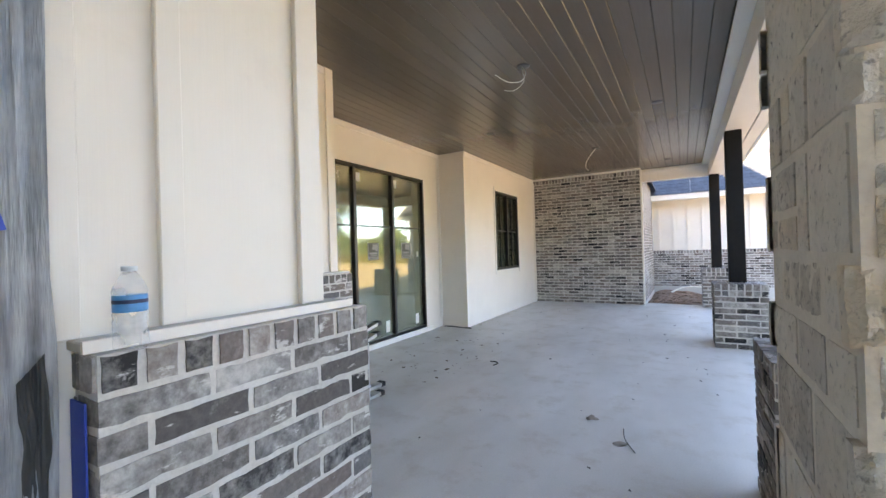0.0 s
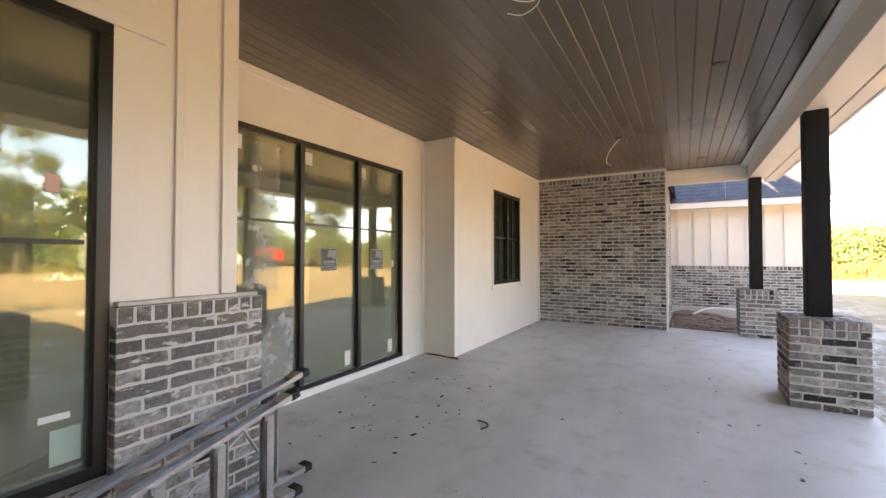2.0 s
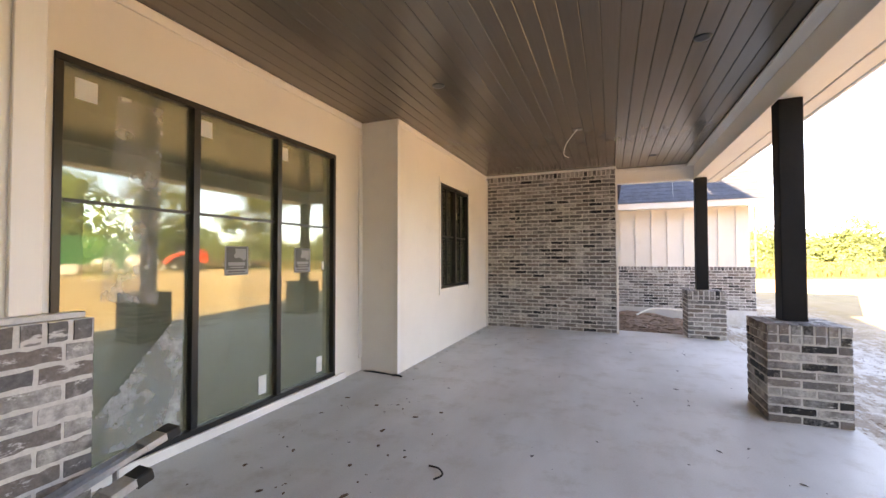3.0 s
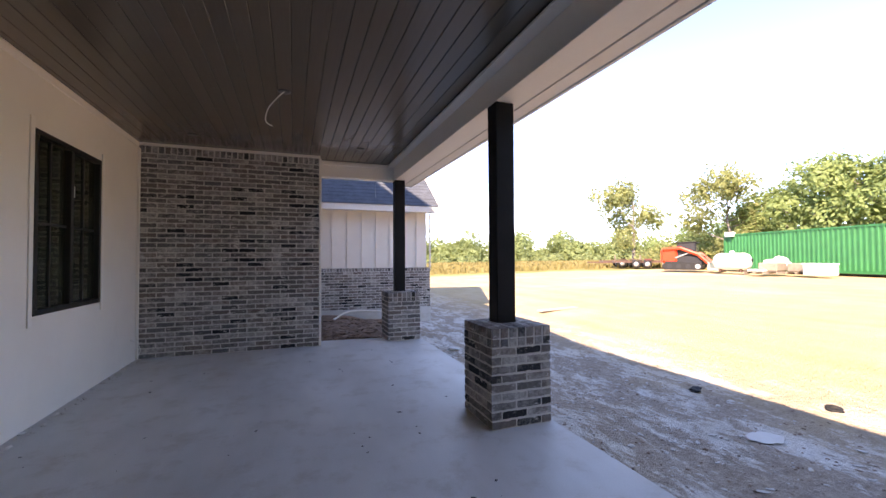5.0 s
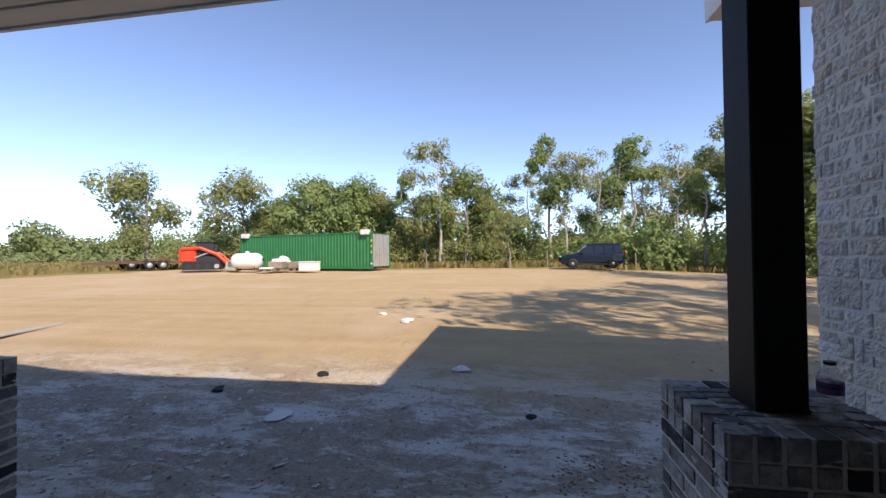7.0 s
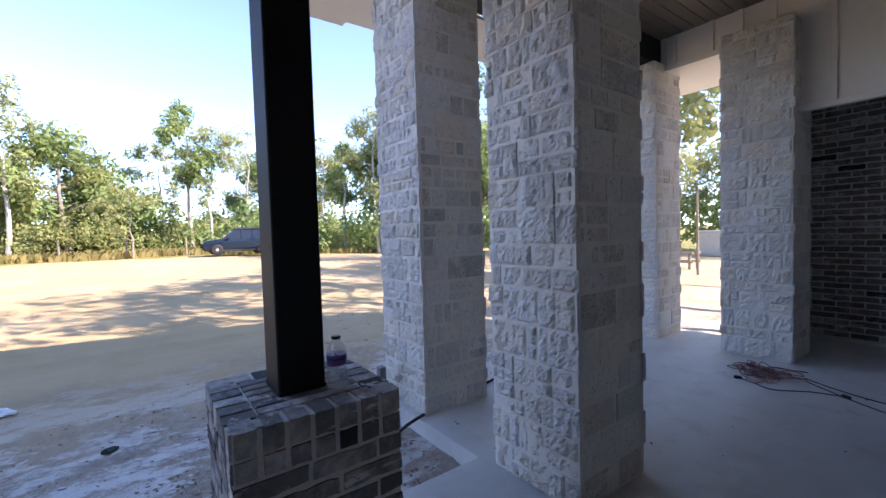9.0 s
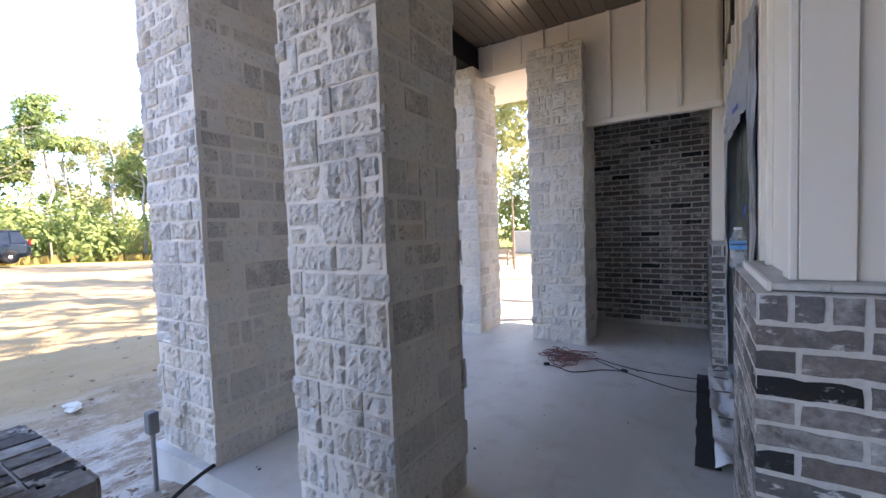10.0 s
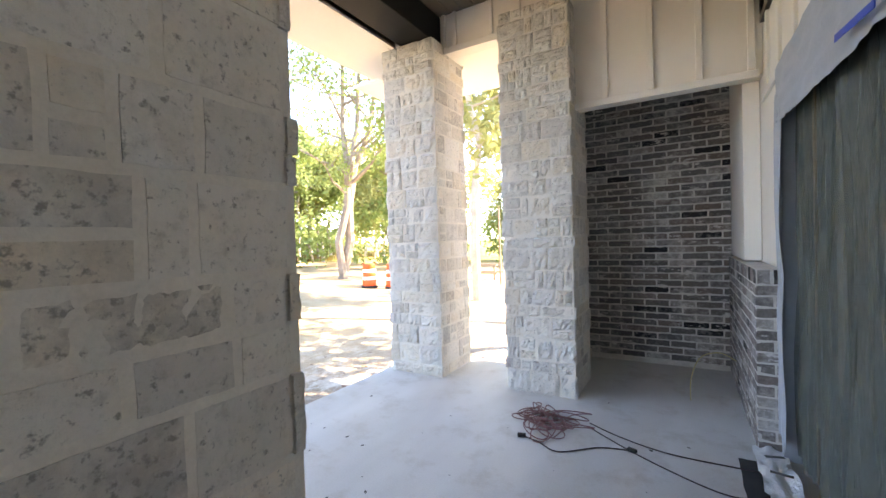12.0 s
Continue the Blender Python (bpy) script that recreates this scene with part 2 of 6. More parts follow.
def crease_shaded_film():
    """Dusty translucent film with upright creases, their light and dark put into the colour."""
    m, n, l, b = nodes_of("crease_shaded_film")
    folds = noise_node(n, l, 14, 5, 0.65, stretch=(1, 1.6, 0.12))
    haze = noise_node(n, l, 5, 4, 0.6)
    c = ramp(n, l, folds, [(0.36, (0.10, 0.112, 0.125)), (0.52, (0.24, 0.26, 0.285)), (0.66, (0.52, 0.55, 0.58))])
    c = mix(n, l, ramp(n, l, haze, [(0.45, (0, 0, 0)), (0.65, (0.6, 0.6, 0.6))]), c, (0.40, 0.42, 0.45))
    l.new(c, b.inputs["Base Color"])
    b.inputs["Roughness"].default_value = 0.28
    bump(n, l, b, folds, 0.9, 0.02)
    return m


BRICK, STONE, SPLIT, GROUND, CONCRETE, CEIL = brick_material(), stone_material("sawn_limestone", 0.007), stone_material("split_limestone", 0.02, 0.15), ground_material(), concrete_material(), ceiling_material()
MORTAR = plain("mortar", (0.60, 0.575, 0.535), 0.95, vary=0.2, scale=5, fine=80, relief=0.6, depth=0.004)
STONE_MORTAR = plain("stone_mortar", (0.70, 0.655, 0.585), 0.95, vary=0.15, scale=6, fine=70, relief=0.6, depth=0.005)


def siding_material():
    """Painted boards with pressed wood grain."""
    m, n, l, b = nodes_of("white_siding_paint")
    big, grain = noise_node(n, l, 1.5), noise_node(n, l, 75, 4, 0.6, stretch=(1, 1, 0.045))
    c = ramp(n, l, big, [(0.3, (0.80, 0.75, 0.675)), (0.7, (0.85, 0.80, 0.72))])
    dust = noise_node(n, l, 3.5, 6, 0.7)
    c = mix(n, l, ramp(n, l, dust, [(0.58, (0, 0, 0)), (0.78, (0.22, 0.22, 0.22))]), c, (0.60, 0.55, 0.47))
    l.new(c, b.inputs["Base Color"])
    b.inputs["Roughness"].default_value = 0.5
    bump(n, l, b, grain, 0.14, 0.003)
    return m


PAINT = siding_material()
TRIM = plain("white_trim_paint", (0.84, 0.80, 0.735), 0.45, vary=0.03, scale=2, fine=30, relief=0.08)
DIRTY = plain("dusty_white_ledge", (0.55, 0.53, 0.50), 0.7, vary=0.2, scale=5, fine=40)
BLACK = plain("black_aluminium", (0.008, 0.008, 0.008), 0.35, vary=0.2, relief=0.05)
POSTBLACK = plain("black_stained_wood", (0.006, 0.006, 0.007), 0.6, vary=0.5, scale=3, fine=40, relief=0.4, spec=0.25)
GLASS = glass_material("coated_glass", (0.62, 0.66, 0.58), 0.16, 0.2)
CLEANGLASS = glass_material("clean_glass", (0.62, 0.66, 0.58), 0.06, 0.03)
ROOM = plain("unfinished_room", (0.30, 0.30, 0.27), 0.9, vary=0.2, scale=1)
SHINGLE = plain("charcoal_shingles", (0.085, 0.095, 0.115), 0.9, vary=0.35, scale=5, fine=40, relief=0.6, depth=0.01)
ALU = plain("worn_aluminium", (0.50, 0.50, 0.50), 0.42, 0.85, vary=0.25, scale=8, fine=60)
SOIL = plain("loose_soil", (0.24, 0.155, 0.11), 0.95, vary=0.4, scale=6, fine=40, relief=0.8, depth=0.02)
# paler greens for far trees, distance haze put into the colour
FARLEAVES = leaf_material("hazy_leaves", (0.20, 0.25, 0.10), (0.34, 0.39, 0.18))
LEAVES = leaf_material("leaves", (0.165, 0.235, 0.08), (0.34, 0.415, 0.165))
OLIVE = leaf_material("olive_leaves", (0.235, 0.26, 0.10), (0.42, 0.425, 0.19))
BARK = plain("bark", (0.26, 0.22, 0.185), 0.9, vary=0.35, scale=4, fine=30, relief=0.8, depth=0.02)
PALEBARK = plain("pale_bark", (0.42, 0.38, 0.33), 0.9, vary=0.3, scale=4, fine=30, relief=0.6, depth=0.02)


# ---- mesh helpers ----
def mesh_from(name, bm, material):
    me = bpy.data.meshes.new(name)
    bm.normal_update()
    bm.to_mesh(me)
    bm.free()
    me.materials.append(material)
    return me


def part(name, bm, material, parent=None, label=""):
    ob = new(name, mesh_from(name, bm, material))
    ob.parent = parent
    if label:
        ob["label"] = label
    return ob


def thing(name, label, category, m=None, group="", kind=""):
    ob = new(name)
    ob.empty_display_size = 0.05
    if m is not None:
        ob.matrix_basis = m
    return tagged(ob, label, category, group, kind)


def box(x0, y0, z0, x1, y1, z1, bevel=0.0, bm=None, m=None):
    bm = bm or bmesh.new()
    c = ((x0 + x1) / 2, (y0 + y1) / 2, (z0 + z1) / 2)
    mat = Matrix.Translation(c) @ Matrix.Diagonal((abs(x1 - x0), abs(y1 - y0), abs(z1 - z0), 1))
    r = bmesh.ops.create_cube(bm, size=1, matrix=(m @ mat) if m is not None else mat)
    if bevel:
        edges = {e for v in r["verts"] for e in v.link_edges}
        bmesh.ops.bevel(bm, geom=list(edges), offset=bevel, segments=1, affect="EDGES")
    return bm


def tube(points, radius, sides=8, bm=None, taper=None):
    """A round rod along points, capped."""
    bm = bm or bmesh.new()
    pts = [Vector(p) for p in points]
    rings = []
    up = Vector((0, 0, 1))
    for i, p in enumerate(pts):
        d = (pts[min(i + 1, len(pts) - 1)] - pts[max(i - 1, 0)]).normalized()
        a = d.cross(up) if abs(d.dot(up)) < 0.95 else d.cross(Vector((1, 0, 0)))
        a.normalize()
        b = d.cross(a)
        r = radius if taper is None else radius * (1 + (taper - 1) * i / (len(pts) - 1))
        rings.append([bm.verts.new(p + r * (math.cos(k * math.tau / sides) * a + math.sin(k * math.tau / sides) * b)) for k in range(sides)])
    for r0, r1 in zip(rings, rings[1:]):
        for k in range(sides):
            bm.faces.new((r0[k], r0[(k + 1) % sides], r1[(k + 1) % sides], r1[k]))
    bm.faces.new(rings[0][::-1])
    bm.faces.new(rings[-1])
    bmesh.ops.recalc_face_normals(bm, faces=bm.faces[:])
    return bm


def lathe(profile, sides=20, bm=None, m=None):
    """A turned body from (radius, z) pairs."""
    bm = bm or bmesh.new()
    rings = []
    for r, z in profile:
        rings.append([bm.verts.new((m or Matrix()) @ Vector((max(r, 1e-4) * math.cos(k * math.tau / sides), max(r, 1e-4) * math.sin(k * math.tau / sides), z))) for k in range(sides)])
    for r0, r1 in zip(rings, rings[1:]):
        for k in range(sides):
            f = bm.faces.new((r0[k], r0[(k + 1) % sides], r1[(k + 1) % sides], r1[k]))
            f.smooth = True
    bm.faces.new(rings[0][::-1])
    bm.faces.new(rings[-1])
    return bm


def slab_of(outline, z0, z1, bm=None):
    """A flat plate from a list of (x, y) corners, anticlockwise."""
    bm = bm or bmesh.new()
    lo, hi = [bm.verts.new((x, y, z0)) for x, y in outline], [bm.verts.new((x, y, z1)) for x, y in outline]
    bm.faces.new(lo[::-1])
    bm.faces.new(hi)
    k = len(lo)
    for i in range(k):
        bm.faces.new((lo[i], lo[(i + 1) % k], hi[(i + 1) % k], hi[i]))
    return bm


def structure(name, bm, material, label, category, parent=None):
    ob = part(name, bm, material, parent)
    return tagged(ob, label, category, kind="structure")


# ---- brickwork and stonework ----
COURSE, MODULE, JOINT = 0.0735, 0.243, 0.0125


def chamfered(lx, ly, lz, c=0.005):
    return box(-lx / 2, -ly / 2, -lz / 2, lx / 2, ly / 2, lz / 2, c)


def ragged(lx, ly, lz, seed, nx=6, nz=2, wear=0.0045):
    """A brick with worn, uneven edges; its front towards -y."""
    rng = random.Random(seed)
    bm = bmesh.new()
    ring = [(-0.5 + i / nx, -0.5) for i in range(nx)] + [(0.5, -0.5 + i / nz) for i in range(nz)] + [(0.5 - i / nx, 0.5) for i in range(nx)] + [(-0.5, 0.5 - i / nz) for i in range(nz)]
    front, back = [], []
    for a, c in ring:
        k = rng.uniform(0, wear)
        x, z = a * lx, c * lz
        x -= math.copysign(k, x) if abs(a) == 0.5 else rng.uniform(-0.006, 0.006)
        z -= math.copysign(k * (2.2 if rng.random() < 0.12 else 1), z) if abs(c) == 0.5 else 0
        front.append(bm.verts.new((x, -ly / 2, z)))
        back.append(bm.verts.new((a * lx, ly / 2, c * lz)))
    bm.faces.new(front)
    bm.faces.new(back[::-1])
    k = len(ring)
    for i in range(k):
        bm.faces.new((front[i], back[i], back[(i + 1) % k], front[(i + 1) % k]))
    bmesh.ops.recalc_face_normals(bm, faces=bm.faces)
    return bm


BRICK_MESHES = [mesh_from("brick", ragged(MODULE - JOINT, 0.09, COURSE - JOINT, 40 + i), BRICK) for i in range(9)]
ROWLOCK_MESHES = [mesh_from("brick", ragged(COURSE - JOINT + 0.006, 0.1, 0.097, 60 + i, 3, 3, 0.004), BRICK) for i in range(6)]
CAP_MESH = mesh_from("brick", chamfered(COURSE - JOINT + 0.006, 0.1, 0.097, 0.0025), BRICK)
brick_rng = random.Random(5)


def place_bricks(parent, places, most=290):
    """places: (mesh, matrix). The first ones become parts, the rest one joined mesh."""
    for me, m in places[:most]:
        ob = new("brick", me)
        ob.parent, ob.matrix_basis = parent, m
    rest = places[most:]
    if rest:
        v, f = [], []
        for me, m in rest:
            k = len(v)
            v += [m @ w.co for w in me.vertices]
            f += [[k + i for i in p.vertices] for p in me.polygons]
        me = bpy.data.meshes.new("brickwork")
        me.from_pydata(v, [], f)
        me.materials.append(BRICK)
        ob = new("brickwork", me)
        ob.parent = parent
        tagged(ob, kind="stuff")


def face_bricks(origin, along, out, length, z0, z1, first=0, lap=(False, False), rowlock=0.0, headers=False, over=0.0):
    """Bricks of one wall face. origin: its foot; lap: whether each end turns a corner; rowlock: height of the row of bricks on edge on top."""
    u, o = Vector(along), Vector(out)
    rot = Matrix((u, -o, (0, 0, 1))).transposed().to_4x4()
    if rot.determinant() < 0:
        rot = Matrix((-u, -o, (0, 0, 1))).transposed().to_4x4()
    found = []

    def put(me, a, b, z, full, deep=0.0):
        c = Vector(origin) + u * (a + b) / 2 + o * (deep - 0.045 + brick_rng.uniform(-0.002, 0.0015))
        c.z = z
        m = Matrix.Translation(c) @ rot @ Matrix.Rotation(radians(brick_rng.uniform(-0.5, 0.5)), 4, "Y") @ Matrix.Diagonal(((b - a) / full, 1, 1, 1))
        found.append((me, m))

    body = z1 - rowlock - (COURSE if headers else 0)
    rows = max(1, round((body - z0) / COURSE))
    step = (body - z0) / rows
    full = MODULE - JOINT
    for r in range(rows):
        odd = (r + first) % 2
        a0 = 0.09 + JOINT if lap[0] and odd else 0.0
        a1 = length - (0.09 + JOINT if lap[1] and not odd else 0.0)
        a = a0 - (0 if lap[0] else (MODULE / 2 if odd else 0))
        while a < a1 - 0.03:
            s, e = max(a, a0), min(a + full, a1)
            if a1 - e < 0.05:
                e = a1
            if e - s > 0.03:
                put(brick_rng.choice(BRICK_MESHES), s, e, z0 + (r + 0.5) * step, full)
            a += MODULE
            if e == a1:
                break
    w = COURSE - JOINT + 0.006
    for top, high, deep in ([(body + COURSE / 2, COURSE, 0.0)] if headers else []) + ([(z1 - rowlock / 2, rowlock, over)] if rowlock else []):
        k = max(1, round((length + 2 * deep) / (w + 0.014)))
        pitch = (length + 2 * deep) / k
        for i in range(k):
            a = -deep + i * pitch + 0.008
            c = Vector(origin) + u * (a + (pitch - 0.016) / 2) + o * (deep - 0.0475 + brick_rng.uniform(-0.001, 0.001))
            c.z = top
            m = Matrix.Translation(c) @ rot @ Matrix.Diagonal(((pitch - 0.016) / w, 1, (high - 0.008) / 0.097, 1))
            found.append((brick_rng.choice(ROWLOCK_MESHES), m))
    return found


def mortar_core(parent, x0, y0, z0, x1, y1, z1, inset=0.003):
    return part("mortar", box(x0 + inset, y0 + inset, z0, x1 - inset, y1 - inset, z1 - inset * 0.6), MORTAR, parent)


def pier(x0, y0, z1, label):
    """A square brick pier with a cap of bricks on edge."""
    s = 0.6
    p = thing("brick_pier", label, "brick pier", pose(x0 + s / 2, y0 + s / 2, 0), "brick piers of the porch")
    h = s / 2
    b = 0.01
    mortar_core(p, -h + b, -h + b, -0.3, h - b, h - b, z1 - 0.008, 0.006)
    q = []
    for org, al, out in (((-h + b, -h + b, 0), (1, 0, 0), (0, -1, 0)), ((h - b, -h + b, 0), (0, 1, 0), (1, 0, 0)), ((h - b, h - b, 0), (-1, 0, 0), (0, 1, 0)), ((-h + b, h - b, 0), (0, -1, 0), (-1, 0, 0))):
        q += face_bricks(org, al, out, 2 * (h - b), 0, z1, 0, (True, True), 0.092, True, 0.0)
    # the cap: bricks on edge round the rim, long ones filling the middle
    n = 6
    for i in range(n):
        c = -h + 0.11 + (i + 0.5) * (s - 0.22) / n
        m = Matrix.Translation((c, 0, z1 - 0.05)) @ Matrix.Diagonal(((((s - 0.22) / n) - 0.012) / 0.067, (s - 0.23) / 0.1, 0.094 / 0.097, 1))
        q.append((CAP_MESH, m))
    place_bricks(p, q)
    return p


def rough_block(lx, lz, deep, rough, seed, nx, nz):
    """A split-faced stone: front towards -y, its edges drawn back and its face uneven."""
    bm = bmesh.new()
    rows = []
    off = Vector((seed * 3.17, seed * 1.71, seed * 0.93))
    for j in range(nz + 1):
        row = []
        for i in range(nx + 1):
            x, z = -lx / 2 + lx * i / nx, -lz / 2 + lz * j / nz
            e = min(i, nx - i, j, nz - j)
            p = Vector((x * 20, 0, z * 8)) + off
            n1 = 0.8 * noise.noise(p) + 0.7 * noise.noise(p * 2.9) + 0.6 * noise.noise(p * 6.5)
            y = -deep - rough * (0.45 + 1.0 * n1) if e else -deep + rough * 0.1 + 0.35 * rough * n1
            jx = 0.004 * noise.noise(p * 1.3 + Vector((7, 0, 0))) if e == 0 else 0
            row.append(bm.verts.new((x + jx, y, z + jx * 0.7)))
        rows.append(row)
    for j in range(nz):
        for i in range(nx):
            bm.faces.new((rows[j][i], rows[j][i + 1], rows[j + 1][i + 1], rows[j + 1][i]))
    rim = rows[0] + [r[-1] for r in rows[1:]] + rows[-1][-2::-1] + [r[0] for r in rows[-2:0:-1]]
    back = [bm.verts.new((v.co.x, 0.02, v.co.z)) for v in rim]
    k = len(rim)
    for i in range(k):
        bm.faces.new((rim[i], back[i], back[(i + 1) % k], rim[(i + 1) % k]))
    return bm


def stone_column(x0, y0, s, z1, seed, label, fine):
    col = thing("stone_column", label, "column", pose(x0 + s / 2, y0 + s / 2, 0), "stone columns of the entry")
    h = s / 2
    inset = 0.022
    part("mortar", box(-h + 0.012, -h + 0.0095, 0, h - 0.012, h - 0.0095, z1 - 0.01), STONE_MORTAR, col)
    rng = random.Random(seed)
    count = 0
    rows, z = [], 0.0
    while z < z1 - 0.08:
        hi = min(rng.choice((0.10, 0.12, 0.15, 0.17, 0.2)), z1 - z)
        if z1 - z - hi < 0.08:
            hi = z1 - z
        rows.append((z, hi))
        z += hi
    for fi, (out, al) in enumerate((((0, 1, 0), (-1, 0, 0)), ((-1, 0, 0), (0, -1, 0)), ((0, -1, 0), (1, 0, 0)), ((1, 0, 0), (0, 1, 0)))):
        o, u = Vector(out), Vector(al)
        rot = Matrix((u, -o, (0, 0, 1))).transposed().to_4x4()
        split = abs(out[1]) > 0.5
        for ri, (z, hi) in enumerate(rows):
            lap = 0.0 if (ri + fi) % 2 else 0.028
            a, end = -h + lap, h - (0.028 if (ri + fi) % 2 else 0.0)
            while a < end - 0.03:
                w = rng.choice((0.09, 0.14, 0.2, 0.26, 0.33)) * (0.8 if split else 1.0)
                if end - a - w < 0.08:
                    w = end - a
                left = rng.uniform(0.0, 0.010) if split and a < -h + 0.03 else 0.0
                right = rng.uniform(0.0, 0.010) if split and a + w > h - 0.03 else 0.0
                pieces = [(z, hi)]
                if hi > 0.16 and w < 0.22 and rng.random() < 0.45:
                    pieces = [(z, hi * 0.45), (z + hi * 0.45, hi * 0.55)]
                for zz, hh in pieces:
                    j = 0.009 if split else 0.022
                    rough = 0.016 if split else 0.003
                    nx, nz = (max(3, round(w / 0.0165)), max(3, round(hh / 0.0165))) if fine else (8, 6)
                    me = mesh_from("stone", rough_block(w - j + left + right, hh - j, 0.012 if split else 0.0135, rough, seed + count * 0.37, nx, nz), SPLIT if split else STONE)
                    ob = new("stone", me)
                    ob.parent = col
                    c = u * (a + (w + right - left) / 2) + o * (h - inset + rng.uniform(-0.004, 0.012 if split else 0.002))
                    ob.matrix_basis = Matrix.Translation((c.x, c.y, zz + hh / 2)) @ rot
                    count += 1
                a += w
    return col


# ---- ground and slabs ----
def ground_z(x, y):
    base = -0.24 - 0.10 * math.exp(-((x - 4.2) / 1.6) ** 2) + 0.0
    if x > 4.0:
        base += 0.80 * (1 - math.exp(-(x - 4.0) / 18.0)) if x < 200 else 0.80
    base += 0.16 * math.exp(-((x - 2.9) / 1.0) ** 2 - ((y - 2.6) / 1.0) ** 2)      # soil banked at the slab corner
    if y < 0:
        base -= 0.045 * min(-y, 14)
    if y > 20:
        base += 0.1 * min((y - 20) / 20, 1)
    return base


def make_ground():
    def axis(lo, hi, fine0, fine1, step):
        a = list(np.arange(fine0, fine1, step))
        g, v = step, fine1
        while v < hi:
            a.append(v)
            g *= 1.28
            v += g
        a.append(hi)
        g, v = step, fine0
        while v > lo:
            g *= 1.28
            v -= g
            a.append(max(v, lo))
        return sorted(set(a))
    xs, ys = axis(-1500, 2500, 1.6, 10.0, 0.09), axis(-2000, 2000, -4.0, 15.0, 0.11)
    v = []
    for y in ys:
        for x in xs:
            z = ground_z(x, y)
            if 0 < x < 24 and -14 < y < 26:
                k = min(1, (24 - x) / 10)
                p = Vector((x * 1.1, y * 1.1, 0))
                lump = noise.noise(p) * 0.035 + abs(noise.noise(p * 3.1)) * 0.035 + noise.noise(p * 7) * 0.012
                near = math.exp(-((x - 3.6) / 2.2) ** 2)
                z += lump * k * (0.35 + 0.75 * near)
            v.append((x, y, z))
    w = len(xs)
    f = [(j * w + i, j * w + i + 1, (j + 1) * w + i + 1, (j + 1) * w + i) for j in range(len(ys) - 1) for i in range(w - 1)]
    me = bpy.data.meshes.new("ground")
    me.from_pydata(v, [], f)
    me.materials.append(GROUND)
    for p in me.polygons:
        p.use_smooth = True
    tagged(new("ground", me), "bare graded tan dirt yard running to dry grass", "ground", kind="structure")


make_ground()
structure("floor", slab_of([(-3.2, 1.7), (-3.2, 11.9), (0.5, 11.9), (2.24, 11.75), (2.22, 2.36), (3.62, 2.36), (3.58, -1.95), (1.9, -1.95), (1.9, -2.9), (0.0, -2.9), (0.0, 1.7)][::-1], -0.5, 0.0), CONCRETE, "troweled grey concrete porch floor with dust and scuffs", "floor")

# ---- house walls ----
NEAR_X, BAY_X, SLIDE_X, BUMP_X, END_Y = 0.16, -1.62, -2.60, -2.076, 11.47
HIGH = 3.17


def wall(name, boxes, label, material=PAINT):
    bm = bmesh.new()
    for b in boxes:
        box(*b, bm=bm)
    return structure(name, bm, material, label, "wall")


T = 0.16
wall("wall_entry", [(NEAR_X - T, 1.27, 0, NEAR_X, 2.0, 3.9), (NEAR_X - T, -0.85, 2.36, NEAR_X, 1.27, 3.9), (NEAR_X - T, -2.8, 0, NEAR_X, -0.85, 3.9)], "cream painted board and batten entry wall with a door opening")
wall("wall_return", [(BAY_X - T, 2.0 - T, 0, NEAR_X - T, 2.0, 3.3)], "cream painted return wall beside the bay window")
wall("wall_bay", [(BAY_X - T, 3.24, 0, BAY_X, 3.87, HIGH), (BAY_X - T, 2.0, 2.56, BAY_X, 3.24, HIGH), (BAY_X - T, 2.0, 0, BAY_X, 3.24, 0.40)], "cream painted bay wall round the tall window")
wall("wall_step", [(SLIDE_X - T, 3.87 - T, 0, BAY_X - T, 3.87, HIGH)], "cream painted short wall stepping back to the sliding door")
wall("wall_slider", [(SLIDE_X - T, 3.87, 2.63, SLIDE_X, 7.52, HIGH), (SLIDE_X - T, 6.97, 0, SLIDE_X, 7.52, 2.63), (SLIDE_X - T, 3.87, 0, SLIDE_X, 4.35, 2.63), (SLIDE_X - T, 4.35, 0, SLIDE_X, 6.97, 0.075)], "cream painted wall round the sliding door")
wall("wall_bump", [(SLIDE_X, 7.52, 0, BUMP_X - T, 7.52 + T, HIGH), (BUMP_X - T, 7.52, 0, BUMP_X, 8.92, HIGH), (BUMP_X - T, 10.23, 0, BUMP_X, END_Y, HIGH), (BUMP_X - T, 8.92, 2.61, BUMP_X, 10.23, HIGH), (BUMP_X - T, 8.92, 0, BUMP_X, 10.23, 0.95)], "cream painted projecting wall with a black window")
wall("wall_alcove_header", [(NEAR_X + 0.004, -1.62, 2.57, 1.88, -1.46, 3.9), (1.88, -1.62, 3.40, 3.5, -1.46, 3.9)], "cream board and batten wall above the brick alcove")
wall("wall_alcove_side", [(1.78, -2.75, 0, 1.9, -1.62, 3.4)], "cream side wall of the alcove")
wall("wall_house_back", [(-9, -2.8, 0, NEAR_X - T, -2.64, 3.9), (-9.2, -2.8, 0, -9, 4.9, 3.9), (-9.2, 6.6, 0, -9, 7.7, 3.9), (-9.2, 8.7, 0, -9, 22, 3.9), (-9.2, 4.9, 0, -9, 8.7, 1.0), (-9.2, 4.9, 2.7, -9, 8.7, 3.9), (-9, 21.8, 0, 0.3, 22, 3.9)], "cream plain outer house wall with window openings")
structure("floor_inside", slab_of([(-9.2, -2.8), (0.03, -2.8), (0.03, 1.7), (-3.2, 1.7), (-3.2, 12.0), (0.3, 12.0), (0.3, 22), (-9.2, 22)], -0.5, -0.01), ROOM, "bare concrete floor inside the house", "floor")
